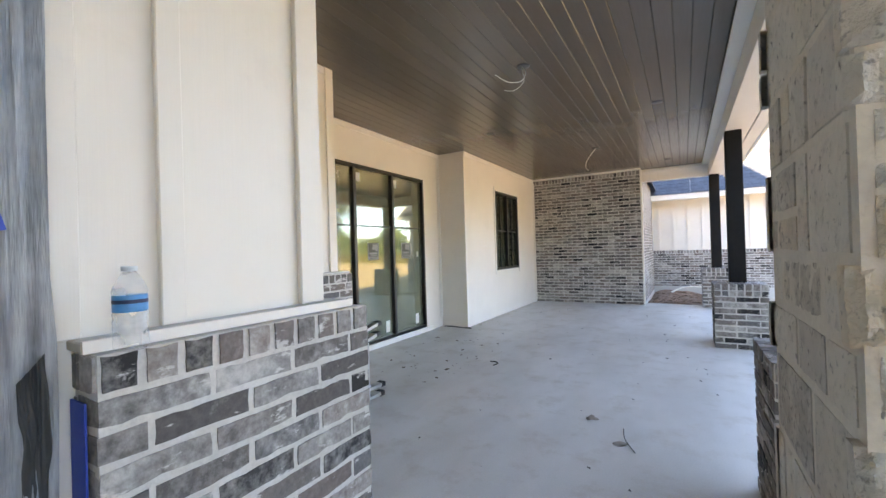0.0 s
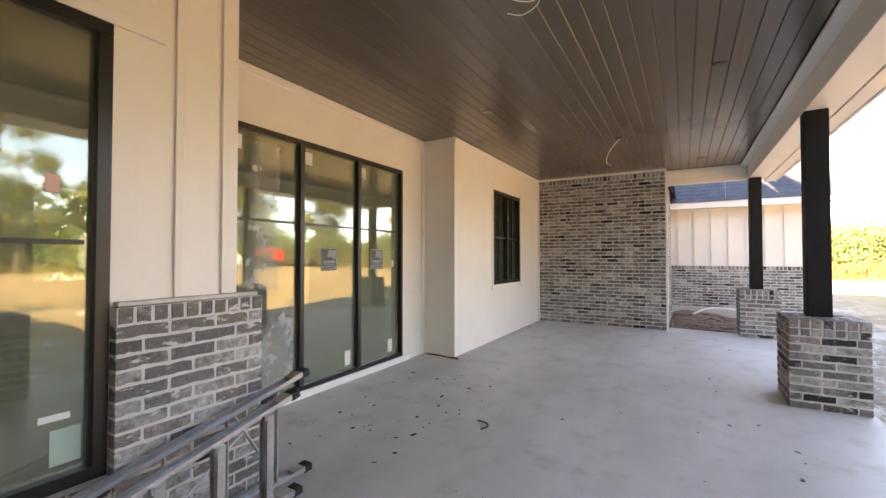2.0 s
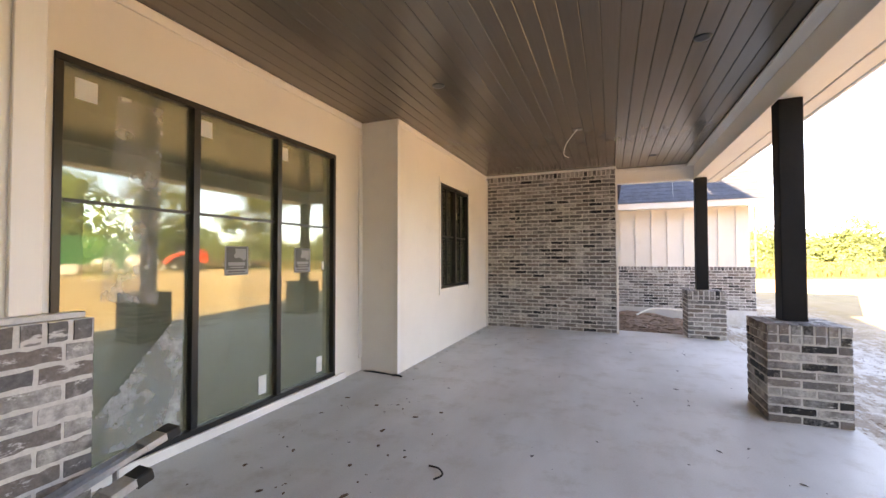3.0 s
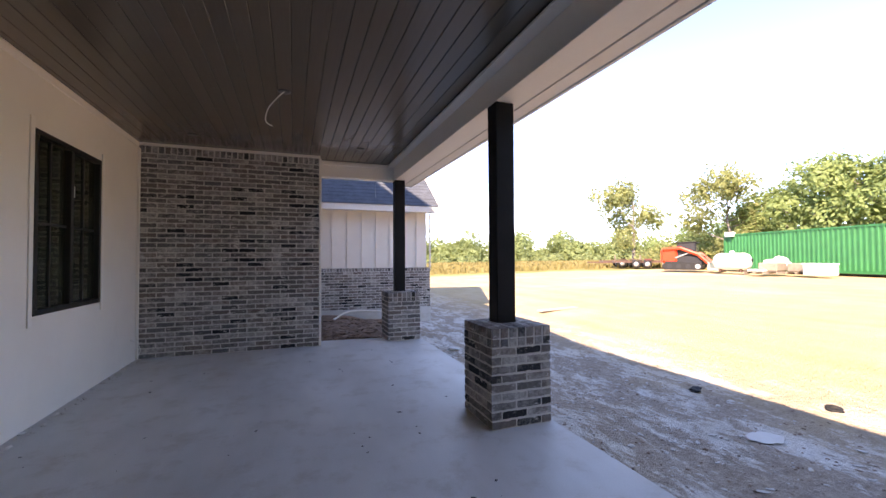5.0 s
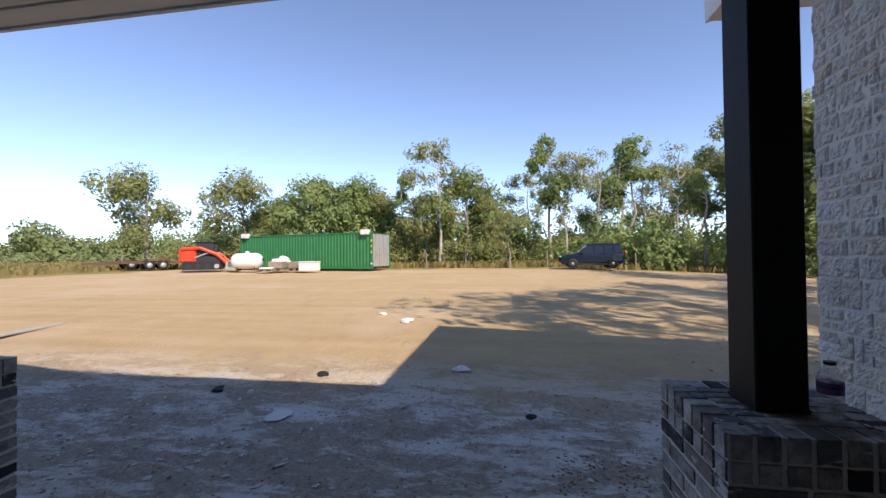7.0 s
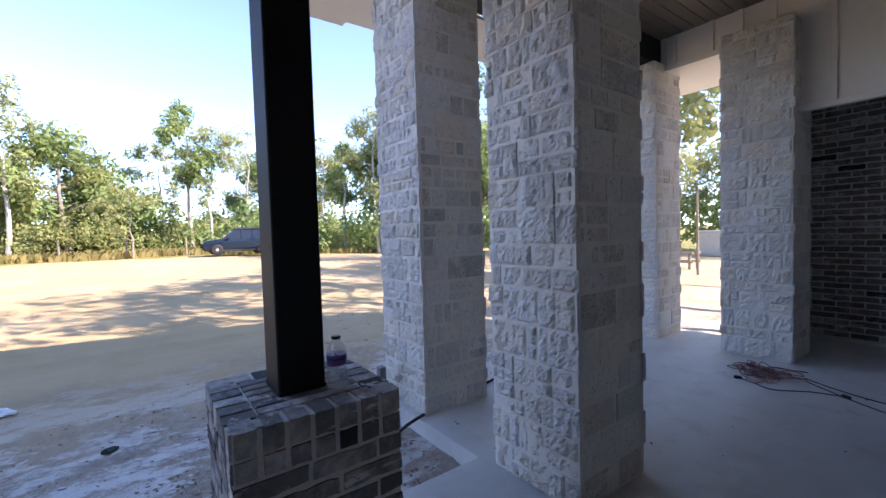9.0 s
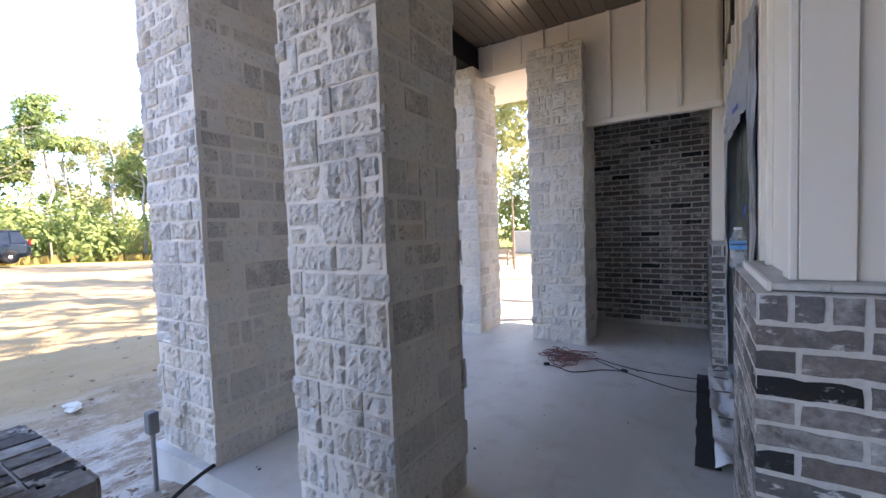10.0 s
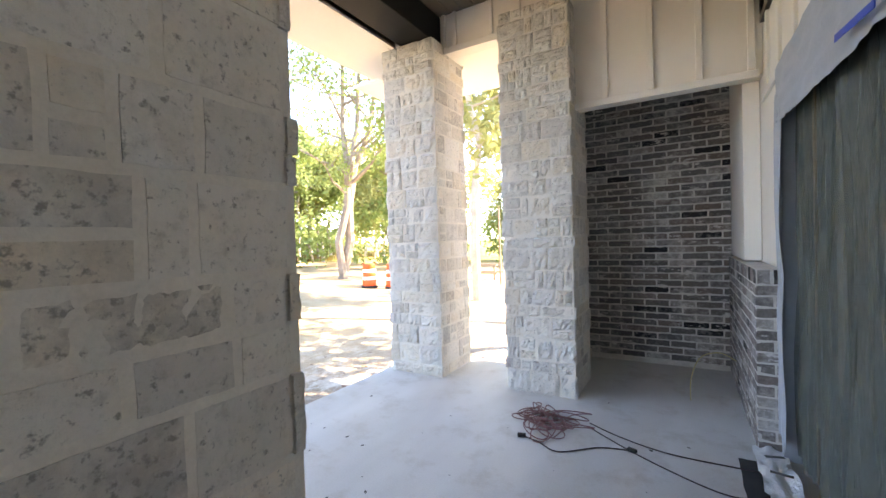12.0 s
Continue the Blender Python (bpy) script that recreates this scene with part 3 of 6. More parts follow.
structure("ceiling_inside", box(-9.2, -2.8, 3.25, -2.77, 22, 3.3), ROOM, "unpainted ceiling inside the house", "ceiling")
structure("ceiling_bay", box(-2.62, -2.8, 3.25, 0.03, 2.0, 3.3), ROOM, "unpainted ceiling inside the bay", "ceiling")

# ceilings
bm = bmesh.new()
x, w = SLIDE_X - 0.1, 0.137
while x < 1.68:
    e = min(x + w, 1.69)
    y0 = 2.2
    box(x + 0.0015, y0, HIGH, e - 0.0015, 11.85, HIGH + 0.02, 0.0045, bm=bm)
    x += w
box(SLIDE_X - 0.2, 2.0, HIGH + 0.018, 1.8, 11.95, HIGH + 0.05, bm=bm)
structure("ceiling", bm, CEIL, "dark bronze tongue and groove porch ceiling", "ceiling")
bm = bmesh.new()
x = NEAR_X
while x < 3.5:
    box(x + 0.0015, -1.46, 3.80, min(x + w, 3.6) - 0.0015, 2.3, 3.82, 0.0045, bm=bm)
    x += w
box(NEAR_X - 0.2, -1.7, 3.818, 3.6, 2.3, 3.85, bm=bm)
structure("ceiling_entry", bm, CEIL, "dark bronze tongue and groove entry ceiling", "ceiling")
wall("wall_entry_header", [(NEAR_X - T, 2.075, HIGH + 0.06, 3.5, 2.19, 3.9)], "cream header wall between entry and porch")

# beam over the posts, with its soffit and fascia
beam = tagged(part("porch_beam", box(1.815, 2.32, 2.892, 2.10, 11.98, 3.30, 0.004), TRIM), "cream painted porch beam carried by black posts", "beam", kind="structure")
part("crown_trim", box(1.69, 2.32, 3.135, 1.813, 11.78, HIGH - 0.002, 0.008), TRIM, beam)
part("soffit", box(2.116, 2.32, 2.892, 2.268, 12.35, 2.93, 0.004), TRIM, beam)
part("fascia", box(2.27, 2.32, 2.884, 2.31, 12.35, 3.06, 0.006), TRIM, beam)
end_beam = tagged(part("end_beam", box(0.30, 11.80, 2.892, 1.813, 11.98, 3.30, 0.004), TRIM), "cream painted end beam of the porch", "beam", kind="structure")
part("crown_trim", box(0.49, 11.74, 3.10, 1.68, 11.797, HIGH - 0.002, 0.008), TRIM, end_beam)


def sloped(x0, y0, z0, x1, y1, z1, xa, ya, za, xb, yb, zb, thick, bm=None):
    """A roof plane: eave from corner 0 to 1, ridge from a to b."""
    bm = bm or bmesh.new()
    top = [Vector(p) for p in ((x0, y0, z0), (x1, y1, z1), (xb, yb, zb), (xa, ya, za))]
    lo, hi = [bm.verts.new(p - Vector((0, 0, thick))) for p in top], [bm.verts.new(p) for p in top]
    bm.faces.new(lo[::-1])
    bm.faces.new(hi)
    for i in range(4):
        bm.faces.new((lo[i], lo[(i + 1) % 4], hi[(i + 1) % 4], hi[i]))
    bmesh.ops.recalc_face_normals(bm, faces=bm.faces[:])
    return bm


# slopes never in view; ridge heights set so they shade the garage
roof = structure("roof_main", sloped(2.32, 2.32, 3.10, 2.32, 8.0, 3.10, -3.6, 2.32, 9.5, -3.6, 8.0, 9.5, 0.06), SHINGLE, "unseen charcoal shingle roof over the porch, ridge raised to shade the garage", "roof")
part("slope", sloped(2.32, 8.0, 3.10, 2.32, 12.4, 3.10, -3.6, 8.0, 11.0, -3.6, 12.4, 11.0, 0.06), SHINGLE, roof)
part("slope", sloped(0.0, -3.0, 5.6, 0.0, 2.32, 5.6, -3.6, -3.0, 9.5, -3.6, 2.32, 9.5, 0.06), SHINGLE, roof)
part("slope", sloped(0.6, 12.4, 3.10, 0.6, 22.4, 3.10, -3.6, 12.4, 11.0, -3.6, 22.4, 11.0, 0.06), SHINGLE, roof)
part("slope", sloped(-9.4, -3.0, 3.0, -9.4, 22.4, 3.0, -3.6, -3.0, 9.5, -3.6, 22.4, 11.0, 0.06), SHINGLE, roof)
part("gable", sloped(-9.2, -2.75, 3.0, 0.1, -2.75, 3.9, -3.8, -2.75, 9.3, -3.4, -2.75, 9.3, 0.2), PAINT, roof)
# entry slopes lie out of view, pitched to throw the yard's shadow corner
roof2 = structure("roof_entry", sloped(-4, 2.68, 4.0, 4.3, 2.68, 4.0, -4, 1.95, 4.9, 4.3, 1.95, 4.9, 0.06), SHINGLE, "charcoal shingle gable roof over the entry, pitched to cast the yard shadow", "roof")
part("slope", sloped(-4, 1.95, 4.9, 4.3, 1.95, 4.9, -4, -2.75, 3.68, 4.3, -2.75, 3.68, 0.06), SHINGLE, roof2)
part("soffit", box(-0.0, 2.26, 3.57, 4.3, 2.66, 3.60), TRIM, roof2)
part("fascia", box(2.3, 2.66, 3.56, 4.3, 2.69, 3.95), TRIM, roof2)
part("soffit", box(1.9, -2.7, 3.40, 4.3, -1.62, 3.43), TRIM, roof2)
part("soffit", box(3.5, -2.7, 3.62, 4.3, 2.66, 3.65), TRIM, roof2)
part("gable", sloped(3.55, -2.6, 3.66, 3.55, 2.6, 3.9, 3.55, 1.9, 4.78, 3.55, 2.0, 4.78, 0.1), PAINT, roof2)

# ---- brick parts of the house ----
def brick_wall(name, label, cores, faces, most=290):
    p = thing(name, label, "brick wall", kind="structure")
    for c in cores:
        mortar_core(p, *c)
    q = []
    for f in faces:
        q += face_bricks(*f[:6], **f[6])
    place_bricks(p, q, most)
    return p


brick_wall("wall_end_brick", "weathered grey and brown brick end wall with pale mortar", [(BUMP_X, END_Y, 0, 0.46, END_Y + 0.2, 3.13), (0.25, END_Y + 0.194, -0.3, 0.46, 15.5, 3.13)],
           [((BUMP_X, END_Y, 0), (1, 0, 0), (0, -1, 0), 0.46 - BUMP_X, 0, 3.13, dict(rowlock=0.11, lap=(False, True))),
            ((0.46, END_Y, 0), (0, 1, 0), (1, 0, 0), 4.0, 0, 3.13, dict(rowlock=0.11, lap=(True, False)))])
structure("trim_end_wall", box(BUMP_X, END_Y - 0.03, 3.132, 0.48, END_Y + 0.05, HIGH - 0.002, 0.004), TRIM, "cream trim board above the brick wall", "trim")
brick_wall("wall_knee_door", "low brick wall with a cap of bricks on edge beside the door", [(0.0, 1.325, -0.02, 0.274, 2.145, 1.19), (-1.5, 1.95, -0.02, 0.006, 2.145, 1.19)],
           [((0.274, 1.325, 0), (0, 1, 0), (1, 0, 0), 0.82, 0, 1.19, dict(rowlock=0.085, lap=(True, True), over=0.0)),
            ((0.274, 2.145, 0), (-1, 0, 0), (0, 1, 0), 1.75, 0, 1.19, dict(rowlock=0.085, lap=(True, False), over=0.0)),
            ((0.03, 1.325, 0), (1, 0, 0), (0, -1, 0), 0.244, 0, 1.19, dict(rowlock=0.085, lap=(False, True)))])
brick_wall("wall_knee_bay", "low brick wall with pale mortar smears under white siding", [(BAY_X - 0.1, 3.25, -0.02, -1.553, 4.03, 1.19), (SLIDE_X, 3.6, -0.02, BAY_X - 0.094, 4.03, 1.19), (BAY_X - 0.1, 2.17, -0.02, -1.56, 3.25, 0.40)],
           [((-1.553, 3.25, 0), (0, 1, 0), (1, 0, 0), 0.78, 0, 1.19, dict(rowlock=0.085, lap=(False, True), over=0.0)),
            ((-1.553, 4.03, 0), (-1, 0, 0), (0, 1, 0), 0.86, 0, 1.19, dict(rowlock=0.085, lap=(True, False), over=0.0)),
            ((-1.56, 2.17, 0), (0, 1, 0), (1, 0, 0), 1.08, 0, 0.40, dict(rowlock=0.085))])
brick_wall("wall_alcove_brick", "dark weathered brick back wall of the alcove", [(0.2, -2.82, 0, 1.8, -2.65, 3.2)],
           [((1.8, -2.65, 0.04), (-1, 0, 0), (0, 1, 0), 1.6, 0.04, 3.0, dict(rowlock=0.12))])
brick_wall("wall_knee_alcove", "low brick wall running into the alcove", [(0.05, -2.65, -0.02, 0.30, -0.86, 1.17)],
           [((0.30, -2.65, 0), (0, 1, 0), (1, 0, 0), 1.79, 0, 1.17, dict(rowlock=0.1, lap=(False, True))),
            ((0.30, -0.86, 0), (-1, 0, 0), (0, 1, 0), 0.25, 0, 1.17, dict(rowlock=0.1, lap=(True, False)))])

PIERS = [(1.61, 3.245), (1.61, 7.42), (1.61, 11.40)]
POSTS = [(1.916, 3.554), (1.909, 7.777), (1.905, 11.77)]
for (px, py), lab in zip(PIERS, ("weathered brick pier with a bottle on its cap", "weathered brick pier with a cap of bricks on edge", "pale weathered brick pier at the porch corner")):
    pier(px, py, 0.85, lab)


def post(x, y):
    p = thing("porch_post", "square black stained wooden post on a brick pier", "post", pose(x, y, 0.85), "porch posts")
    h, k = 0.094, 0.087
    part("shaft", box(-h, -k, -0.01, h, k, 2.04, 0.006), POSTBLACK, p)
    part("base_trim", box(-h - 0.002, -k - 0.002, 0.0, h + 0.002, k + 0.002, 0.012), POSTBLACK, p)


for x, y in POSTS:
    post(x, y)

stone_column(1.487, 1.70, 0.63, 3.78, 11, "white split limestone column beside the porch", True)
stone_column(2.905, 1.645, 0.66, 3.5, 23, "white split limestone column at the slab corner", True)
stone_column(1.50, -1.86, 0.655, 3.49, 37, "white split limestone column beside the alcove", False)
stone_column(2.843, -1.86, 0.66, 3.49, 51, "white split limestone column under the black beam", False)
entry_beam = tagged(part("entry_beam", box(2.90, -1.8, 3.495, 3.26, 1.62, 3.80, 0.006), POSTBLACK), "black stained timber beam between stone columns", "beam", kind="structure")


# ---- far building ----
garage = thing("garage", "white board and batten garage wing over a brick base", "building", kind="structure")
part("wall", box(0.46, 15.5, 1.18, 3.62, 22, 2.95), PAINT, garage)
part("footing", box(0.46, 15.44, -0.6, 3.72, 22, 0.09), CONCRETE, garage)
mortar_core(garage, 0.3, 15.46, 0.05, 3.715, 22, 1.19)
place_bricks(garage, face_bricks((0.46, 15.46, 0.05), (1, 0, 0), (0, -1, 0), 3.255, 0.09, 1.2, rowlock=0.1, lap=(False, True)) + face_bricks((3.715, 15.46, 0.05), (0, 1, 0), (1, 0, 0), 3.0, 0.09, 1.2, rowlock=0.1, lap=(True, False)))
for i in range(9):
    x = 0.62 + i * 0.385
    part("batten", box(x, 15.472, 1.2, x + 0.045, 15.499, 2.72), PAINT, garage)
part("fascia", box(0.3, 15.05, 2.72, 3.85, 15.09, 2.88), TRIM, garage)
part("soffit", box(0.3, 15.09, 2.74, 3.85, 15.5, 2.77), TRIM, garage)
shingles = bmesh.new()
for k in range(26):
    a, b = k / 26, (k + 1.15) / 26
    sloped(0.0, 15.03 + 3.97 * a, 2.89 + 3.02 * a, 3.85, 15.03 + 3.97 * a, 2.89 + 3.02 * a, 0.0, 15.03 + 3.97 * b, 2.88 + 3.02 * b, 3.85, 15.03 + 3.97 * b, 2.88 + 3.02 * b, 0.012, shingles)
part("roof", shingles, SHINGLE, garage)
part("back_slope", sloped(0.0, 19.0, 5.9, 3.85, 19.0, 5.9, 0.0, 23.0, 2.9, 3.85, 23.0, 2.9, 0.05), SHINGLE, garage)
part("rake", sloped(3.855, 15.03, 2.86, 3.97, 15.03, 2.86, 3.855, 19.0, 5.88, 3.97, 19.0, 5.88, 0.14), TRIM, garage)
part("gable", sloped(3.60, 15.5, 2.9, 3.60, 22.4, 2.9, 3.60, 18.9, 5.7, 3.60, 19.1, 5.7, 0.1), PAINT, garage)

# ---- siding trim ----
def strip(name, b, label, bevel=0.003, material=TRIM):
    return structure(name, box(*b, bevel), material, label, "trim")


def batten_run(name, boxes, label):
    p = thing(name, label, "siding", kind="structure")
    for b in boxes:
        part("batten", box(*b, 0.003), PAINT, p)


N = NEAR_X
batten_run("batten_entry", [(N, y, 1.215, N + 0.02, y + 0.06, 3.8) for y in (1.275, 1.493)] + [(N, 1.925, 1.215, N + 0.022, 2.022, 3.8), (0.03, 2.0, 1.215, N - 0.002, 2.022, 3.3)] + [(x, 2.0, 1.215, x + 0.06, 2.018, 3.3) for x in (-0.36, -0.77, -1.18)] + [(N, y, 2.42, N + 0.02, y + 0.05, 3.8) for y in (-1.25, -0.85, -0.45, -0.05, 0.35, 0.75, 1.1)], "cream vertical battens on the entry wall")
batten_run("batten_bay", [(BAY_X, 3.53, 1.215, BAY_X + 0.018, 3.575, 3.1), (BAY_X, 3.79, 1.215, BAY_X + 0.02, 3.885, 3.17), (BAY_X, 2.68, 2.62, BAY_X + 0.018, 2.725, 3.1), (BAY_X, 3.08, 2.62, BAY_X + 0.018, 3.125, 3.1)], "cream vertical battens on the bay wall")
strip("trim_bay_head", (BAY_X, 2.1, 2.56, BAY_X + 0.016, 3.48, 2.62), "cream head trim over the bay window")
strip("trim_bay_top", (BAY_X, 2.1, 3.1, BAY_X + 0.016, 3.78, HIGH - 0.002), "cream frieze board over the bay")
strip("trim_slider_top", (SLIDE_X, 3.89, 3.09, SLIDE_X + 0.016, 7.5, HIGH - 0.002), "cream frieze board over the sliding door")
strip("trim_bump_top", (BUMP_X, 7.53, 3.09, BUMP_X + 0.014, END_Y - 0.03, HIGH - 0.002), "cream frieze board over the window")
strip("trim_bump_corner", (BUMP_X, 7.512, 0.01, BUMP_X + 0.004, 7.59, 3.088), "cream corner board", 0.001)
strip("trim_slider_side", (SLIDE_X + 0.002, 7.44, 0.17, SLIDE_X + 0.016, 7.518, 3.088), "cream corner batten")
strip("trim_window_side", (BUMP_X, 8.84, 0.86, BUMP_X + 0.014, 8.90, 2.70), "cream casing batten beside the window")
strip("trim_window_far", (BUMP_X, 10.25, 0.86, BUMP_X + 0.014, 10.31, 2.70), "cream casing batten beside the window")
strip("trim_end_corner", (BUMP_X + 0.002, END_Y - 0.05, 0.01, BUMP_X + 0.03, END_Y - 0.002, 3.08), "cream corner bead")
strip("baseboard_slider", (SLIDE_X, 3.9, 0.0, SLIDE_X + 0.03, 7.15, 0.074), "white sill board under the sliding door")
strip("trim_brick_edge", (0.462, END_Y - 0.012, 0.0, 0.50, END_Y + 0.03, 3.13), "white corner bead beside the brick wall")
ledge = structure("trim_ledge_entry", box(0.10, 1.315, 1.192, 0.232, 2.10, 1.214, 0.003), DIRTY, "dusty white ledge board on the low brick wall", "trim")
part("ledge_side", box(-1.5, 2.002, 1.192, 0.10, 2.10, 1.214, 0.003), DIRTY, ledge)
part("ledge_lip", box(0.232, 1.315, 1.1905, 0.242, 2.102, 1.217), TRIM, ledge)
strip("trim_ledge_bay", (BAY_X + 0.001, 3.26, 1.192, -1.563, 4.005, 1.214), "white ledge board on the low brick wall", material=DIRTY)
strip("trim_alcove_lip", (N + 0.03, -1.46, 2.545, 1.85, -1.42, 2.60), "cream lip board over the alcove")
strip("trim_alcove_soffit", (N + 0.03, -2.64, 2.96, 1.78, -1.62, 2.98), "cream soffit inside the alcove")
strip("trim_band", (1.9, -1.46, 3.385, 3.5, -1.435, 3.45), "cream band board between the stone columns")
strip("trim_alcove_jamb", (N + 0.004, -2.64, 1.18, 0.275, -1.63, 2.955), "cream side panel of the alcove")
strip("trim_alcove_foot", (0.31, -2.64, 0.0, 1.78, -2.615, 0.045), "grey mortar fillet at the foot of the brick", material=MORTAR)
batten_run("batten_alcove", [(x, -1.46, 2.605, x + 0.045, -1.432, 3.80) for x in (0.21, 0.54, 0.88, 1.235, 1.70)] + [(x, -1.46, 3.452, x + 0.04, -1.432, 3.80) for x in (2.00, 2.29, 2.70, 2.83, 3.01)], "cream vertical battens over the alcove")
strip("trim_door_head", (N, -1.45, 2.36, N + 0.022, 1.28, 2.41), "cream head trim over the door opening")
strip("trim_door_line", (N + 0.001, -1.45, 2.415, N + 0.006, 1.28, 2.425), "dark drip edge over the door trim", 0, BLACK)
strip("trim_top_entry", (N, -1.45, 3.70, N + 0.018, 2.05, 3.80), "cream frieze board under the entry ceiling")


# ---- windows ----
def window(name, label, x, y0, y1, z0, z1, bars, rails, frame_w=0.05, deep=0.09, glass=GLASS):
    """A black window set in a wall that faces +x."""
    w = thing(name, label, "window", kind="structure")
    for b in ((y0, z0, y1, z0 + frame_w), (y0, z1 - frame_w, y1, z1), (y0, z0 + frame_w, y0 + frame_w, z1 - frame_w), (y1 - frame_w, z0 + frame_w, y1, z1 - frame_w)):
        part("window_frame", box(x - deep, b[0], b[1], x + 0.012, b[2], b[3], 0.003), BLACK, w)
    for y in bars:
        part("mullion", box(x - deep + 0.01, y - 0.028, z0 + frame_w, x + 0.008, y + 0.028, z1 - frame_w, 0.003), BLACK, w)
    ys = [y0 + frame_w] + list(bars) + [y1 - frame_w]
    for a, b in zip(ys, ys[1:]):
        pane = part("pane", box(x - 0.046, a, z0 + frame_w, x - 0.040, b, z1 - frame_w), glass, w)
        pane.visible_shadow = False
        for z in rails:
            part("muntin", box(x - 0.040, a + 0.028, z - 0.011, x - 0.028, b - 0.028, z + 0.011), BLACK, w)
    return w


slider = window("window_1", "large black three panel sliding glass door with film and stickers", SLIDE_X, 4.35, 6.97, 0.075, 2.63, (5.24, 6.10), (1.775,), 0.045)
baywin = window("window_2", "tall black framed window with a maker's sticker", BAY_X, 2.12, 3.245, 0.40, 2.56, (), (1.50,), 0.06)
bumpwin = window("window_3", "black double casement window with grid bars", BUMP_X, 8.92, 10.23, 0.95, 2.61, (9.575,), (1.78,), 0.05, glass=CLEANGLASS)
for y in (9.25, 9.9):
    part("muntin", box(BUMP_X - 0.039, y - 0.012, 1.0, BUMP_X - 0.027, y + 0.012, 2.56), BLACK, bumpwin)
# black board added in place of the dark room behind the panes
part("glazing_back", box(BUMP_X - 0.6, 8.7, 0.6, BUMP_X - 0.55, 10.5, 2.9), plain("unlit_room_black", (0.012, 0.012, 0.013), 0.7), bumpwin, "black board standing in for the unlit room")
transom = window("window_4", "black high window above the entry", N + 0.016, -1.40, -0.3, 2.92, 3.66, (), (), 0.05)
# black plate stands for darkness behind this pane; the wall is solid
part("glazing_back", box(N + 0.002, -1.35, 2.96, N + 0.006, -0.35, 3.62), BLACK, transom)

STICKER, GREY_INK, PAPER = plain("sticker_grey", (0.30, 0.31, 0.30), 0.6, vary=0.05), plain("sticker_ink", (0.11, 0.115, 0.105), 0.6, vary=0.1), plain("white_paper", (0.72, 0.72, 0.68), 0.7, vary=0.04)
GREENPAPER, PINKPAPER = plain("green_paper", (0.35, 0.47, 0.40), 0.7, vary=0.05), plain("pink_paper", (0.75, 0.45, 0.38), 0.7, vary=0.05)


def sticker(parent, x, y, z, w, h):
    """A maker's sticker: a plain badge, with bars for the small print."""
    s = part("sticker", box(x, y, z, x + 0.001, y + w, z + h), STICKER, parent, "grey maker's sticker")
    part("badge", box(x + 0.0012, y + 0.06 * w, z + 0.2 * h, x + 0.002, y + 0.94 * w, z + 0.98 * h), GREY_INK, s)
    bm = bmesh.new()
    prof = [(0.42, 0.92), (0.90, 0.92), (0.90, 0.56), (0.78, 0.50), (0.62, 0.62), (0.44, 0.58), (0.36, 0.68), (0.44, 0.78)]
    va = [bm.verts.new((x + 0.0026, y + a * w, z + b * h)) for a, b in prof]
    bm.faces.new(va)
    part("emblem", bm, STICKER, s)
    for a, b, c, d in ((0.14, 0.33, 0.86, 0.45), (0.2, 0.25, 0.8, 0.29), (0.14, 0.10, 0.86, 0.15), (0.06, 0.03, 0.94, 0.06)):
        part("print", box(x + 0.0021, y + a * w, z + b * h, x + 0.003, y + c * w, z + d * h), STICKER if b > 0.2 else GREY_INK, s)


def note(parent, x, y, z, w, h, m, lab):
    part("paper_label", box(x, y, z, x + 0.001, y + w, z + h), m, parent, lab)


G = -0.038
sticker(baywin, BAY_X + G, 2.655, 1.565, 0.225, 0.32)
note(baywin, BAY_X + G, 2.50, 2.31, 0.1, 0.08, PAPER, "small white label")
note(baywin, BAY_X + G, 2.52, 2.24, 0.12, 0.09, GREENPAPER, "small green label")
note(baywin, BAY_X + G, 3.02, 1.72, 0.05, 0.08, PINKPAPER, "small pink label")
note(baywin, BAY_X + G, 3.05, 0.50, 0.11, 0.16, GREENPAPER, "pale green label")
note(baywin, BAY_X + G, 3.01, 0.70, 0.11, 0.03, PAPER, "narrow white label")
S = SLIDE_X + G
for y in (5.53, 6.35):
    sticker(slider, S, y, 1.28, 0.24, 0.25)
for y, w in ((4.47, 0.12), (5.30, 0.1), (6.17, 0.08)):
    note(slider, S, y, 2.40, w, 0.13, PAPER, "small white label")
for y in (5.90, 6.70):
    note(slider, S, y, 0.17, 0.09, 0.17, PAPER, "small white label")
note(slider, S, 6.78, 1.30, 0.035, 0.09, PAPER, "white door label")
note(bumpwin, BUMP_X + G, 9.68, 2.1, 0.05, 0.12, PAPER, "small white label")
FILM = film_material("loose_film", (0.75, 0.76, 0.76), 0.75, 0.2)


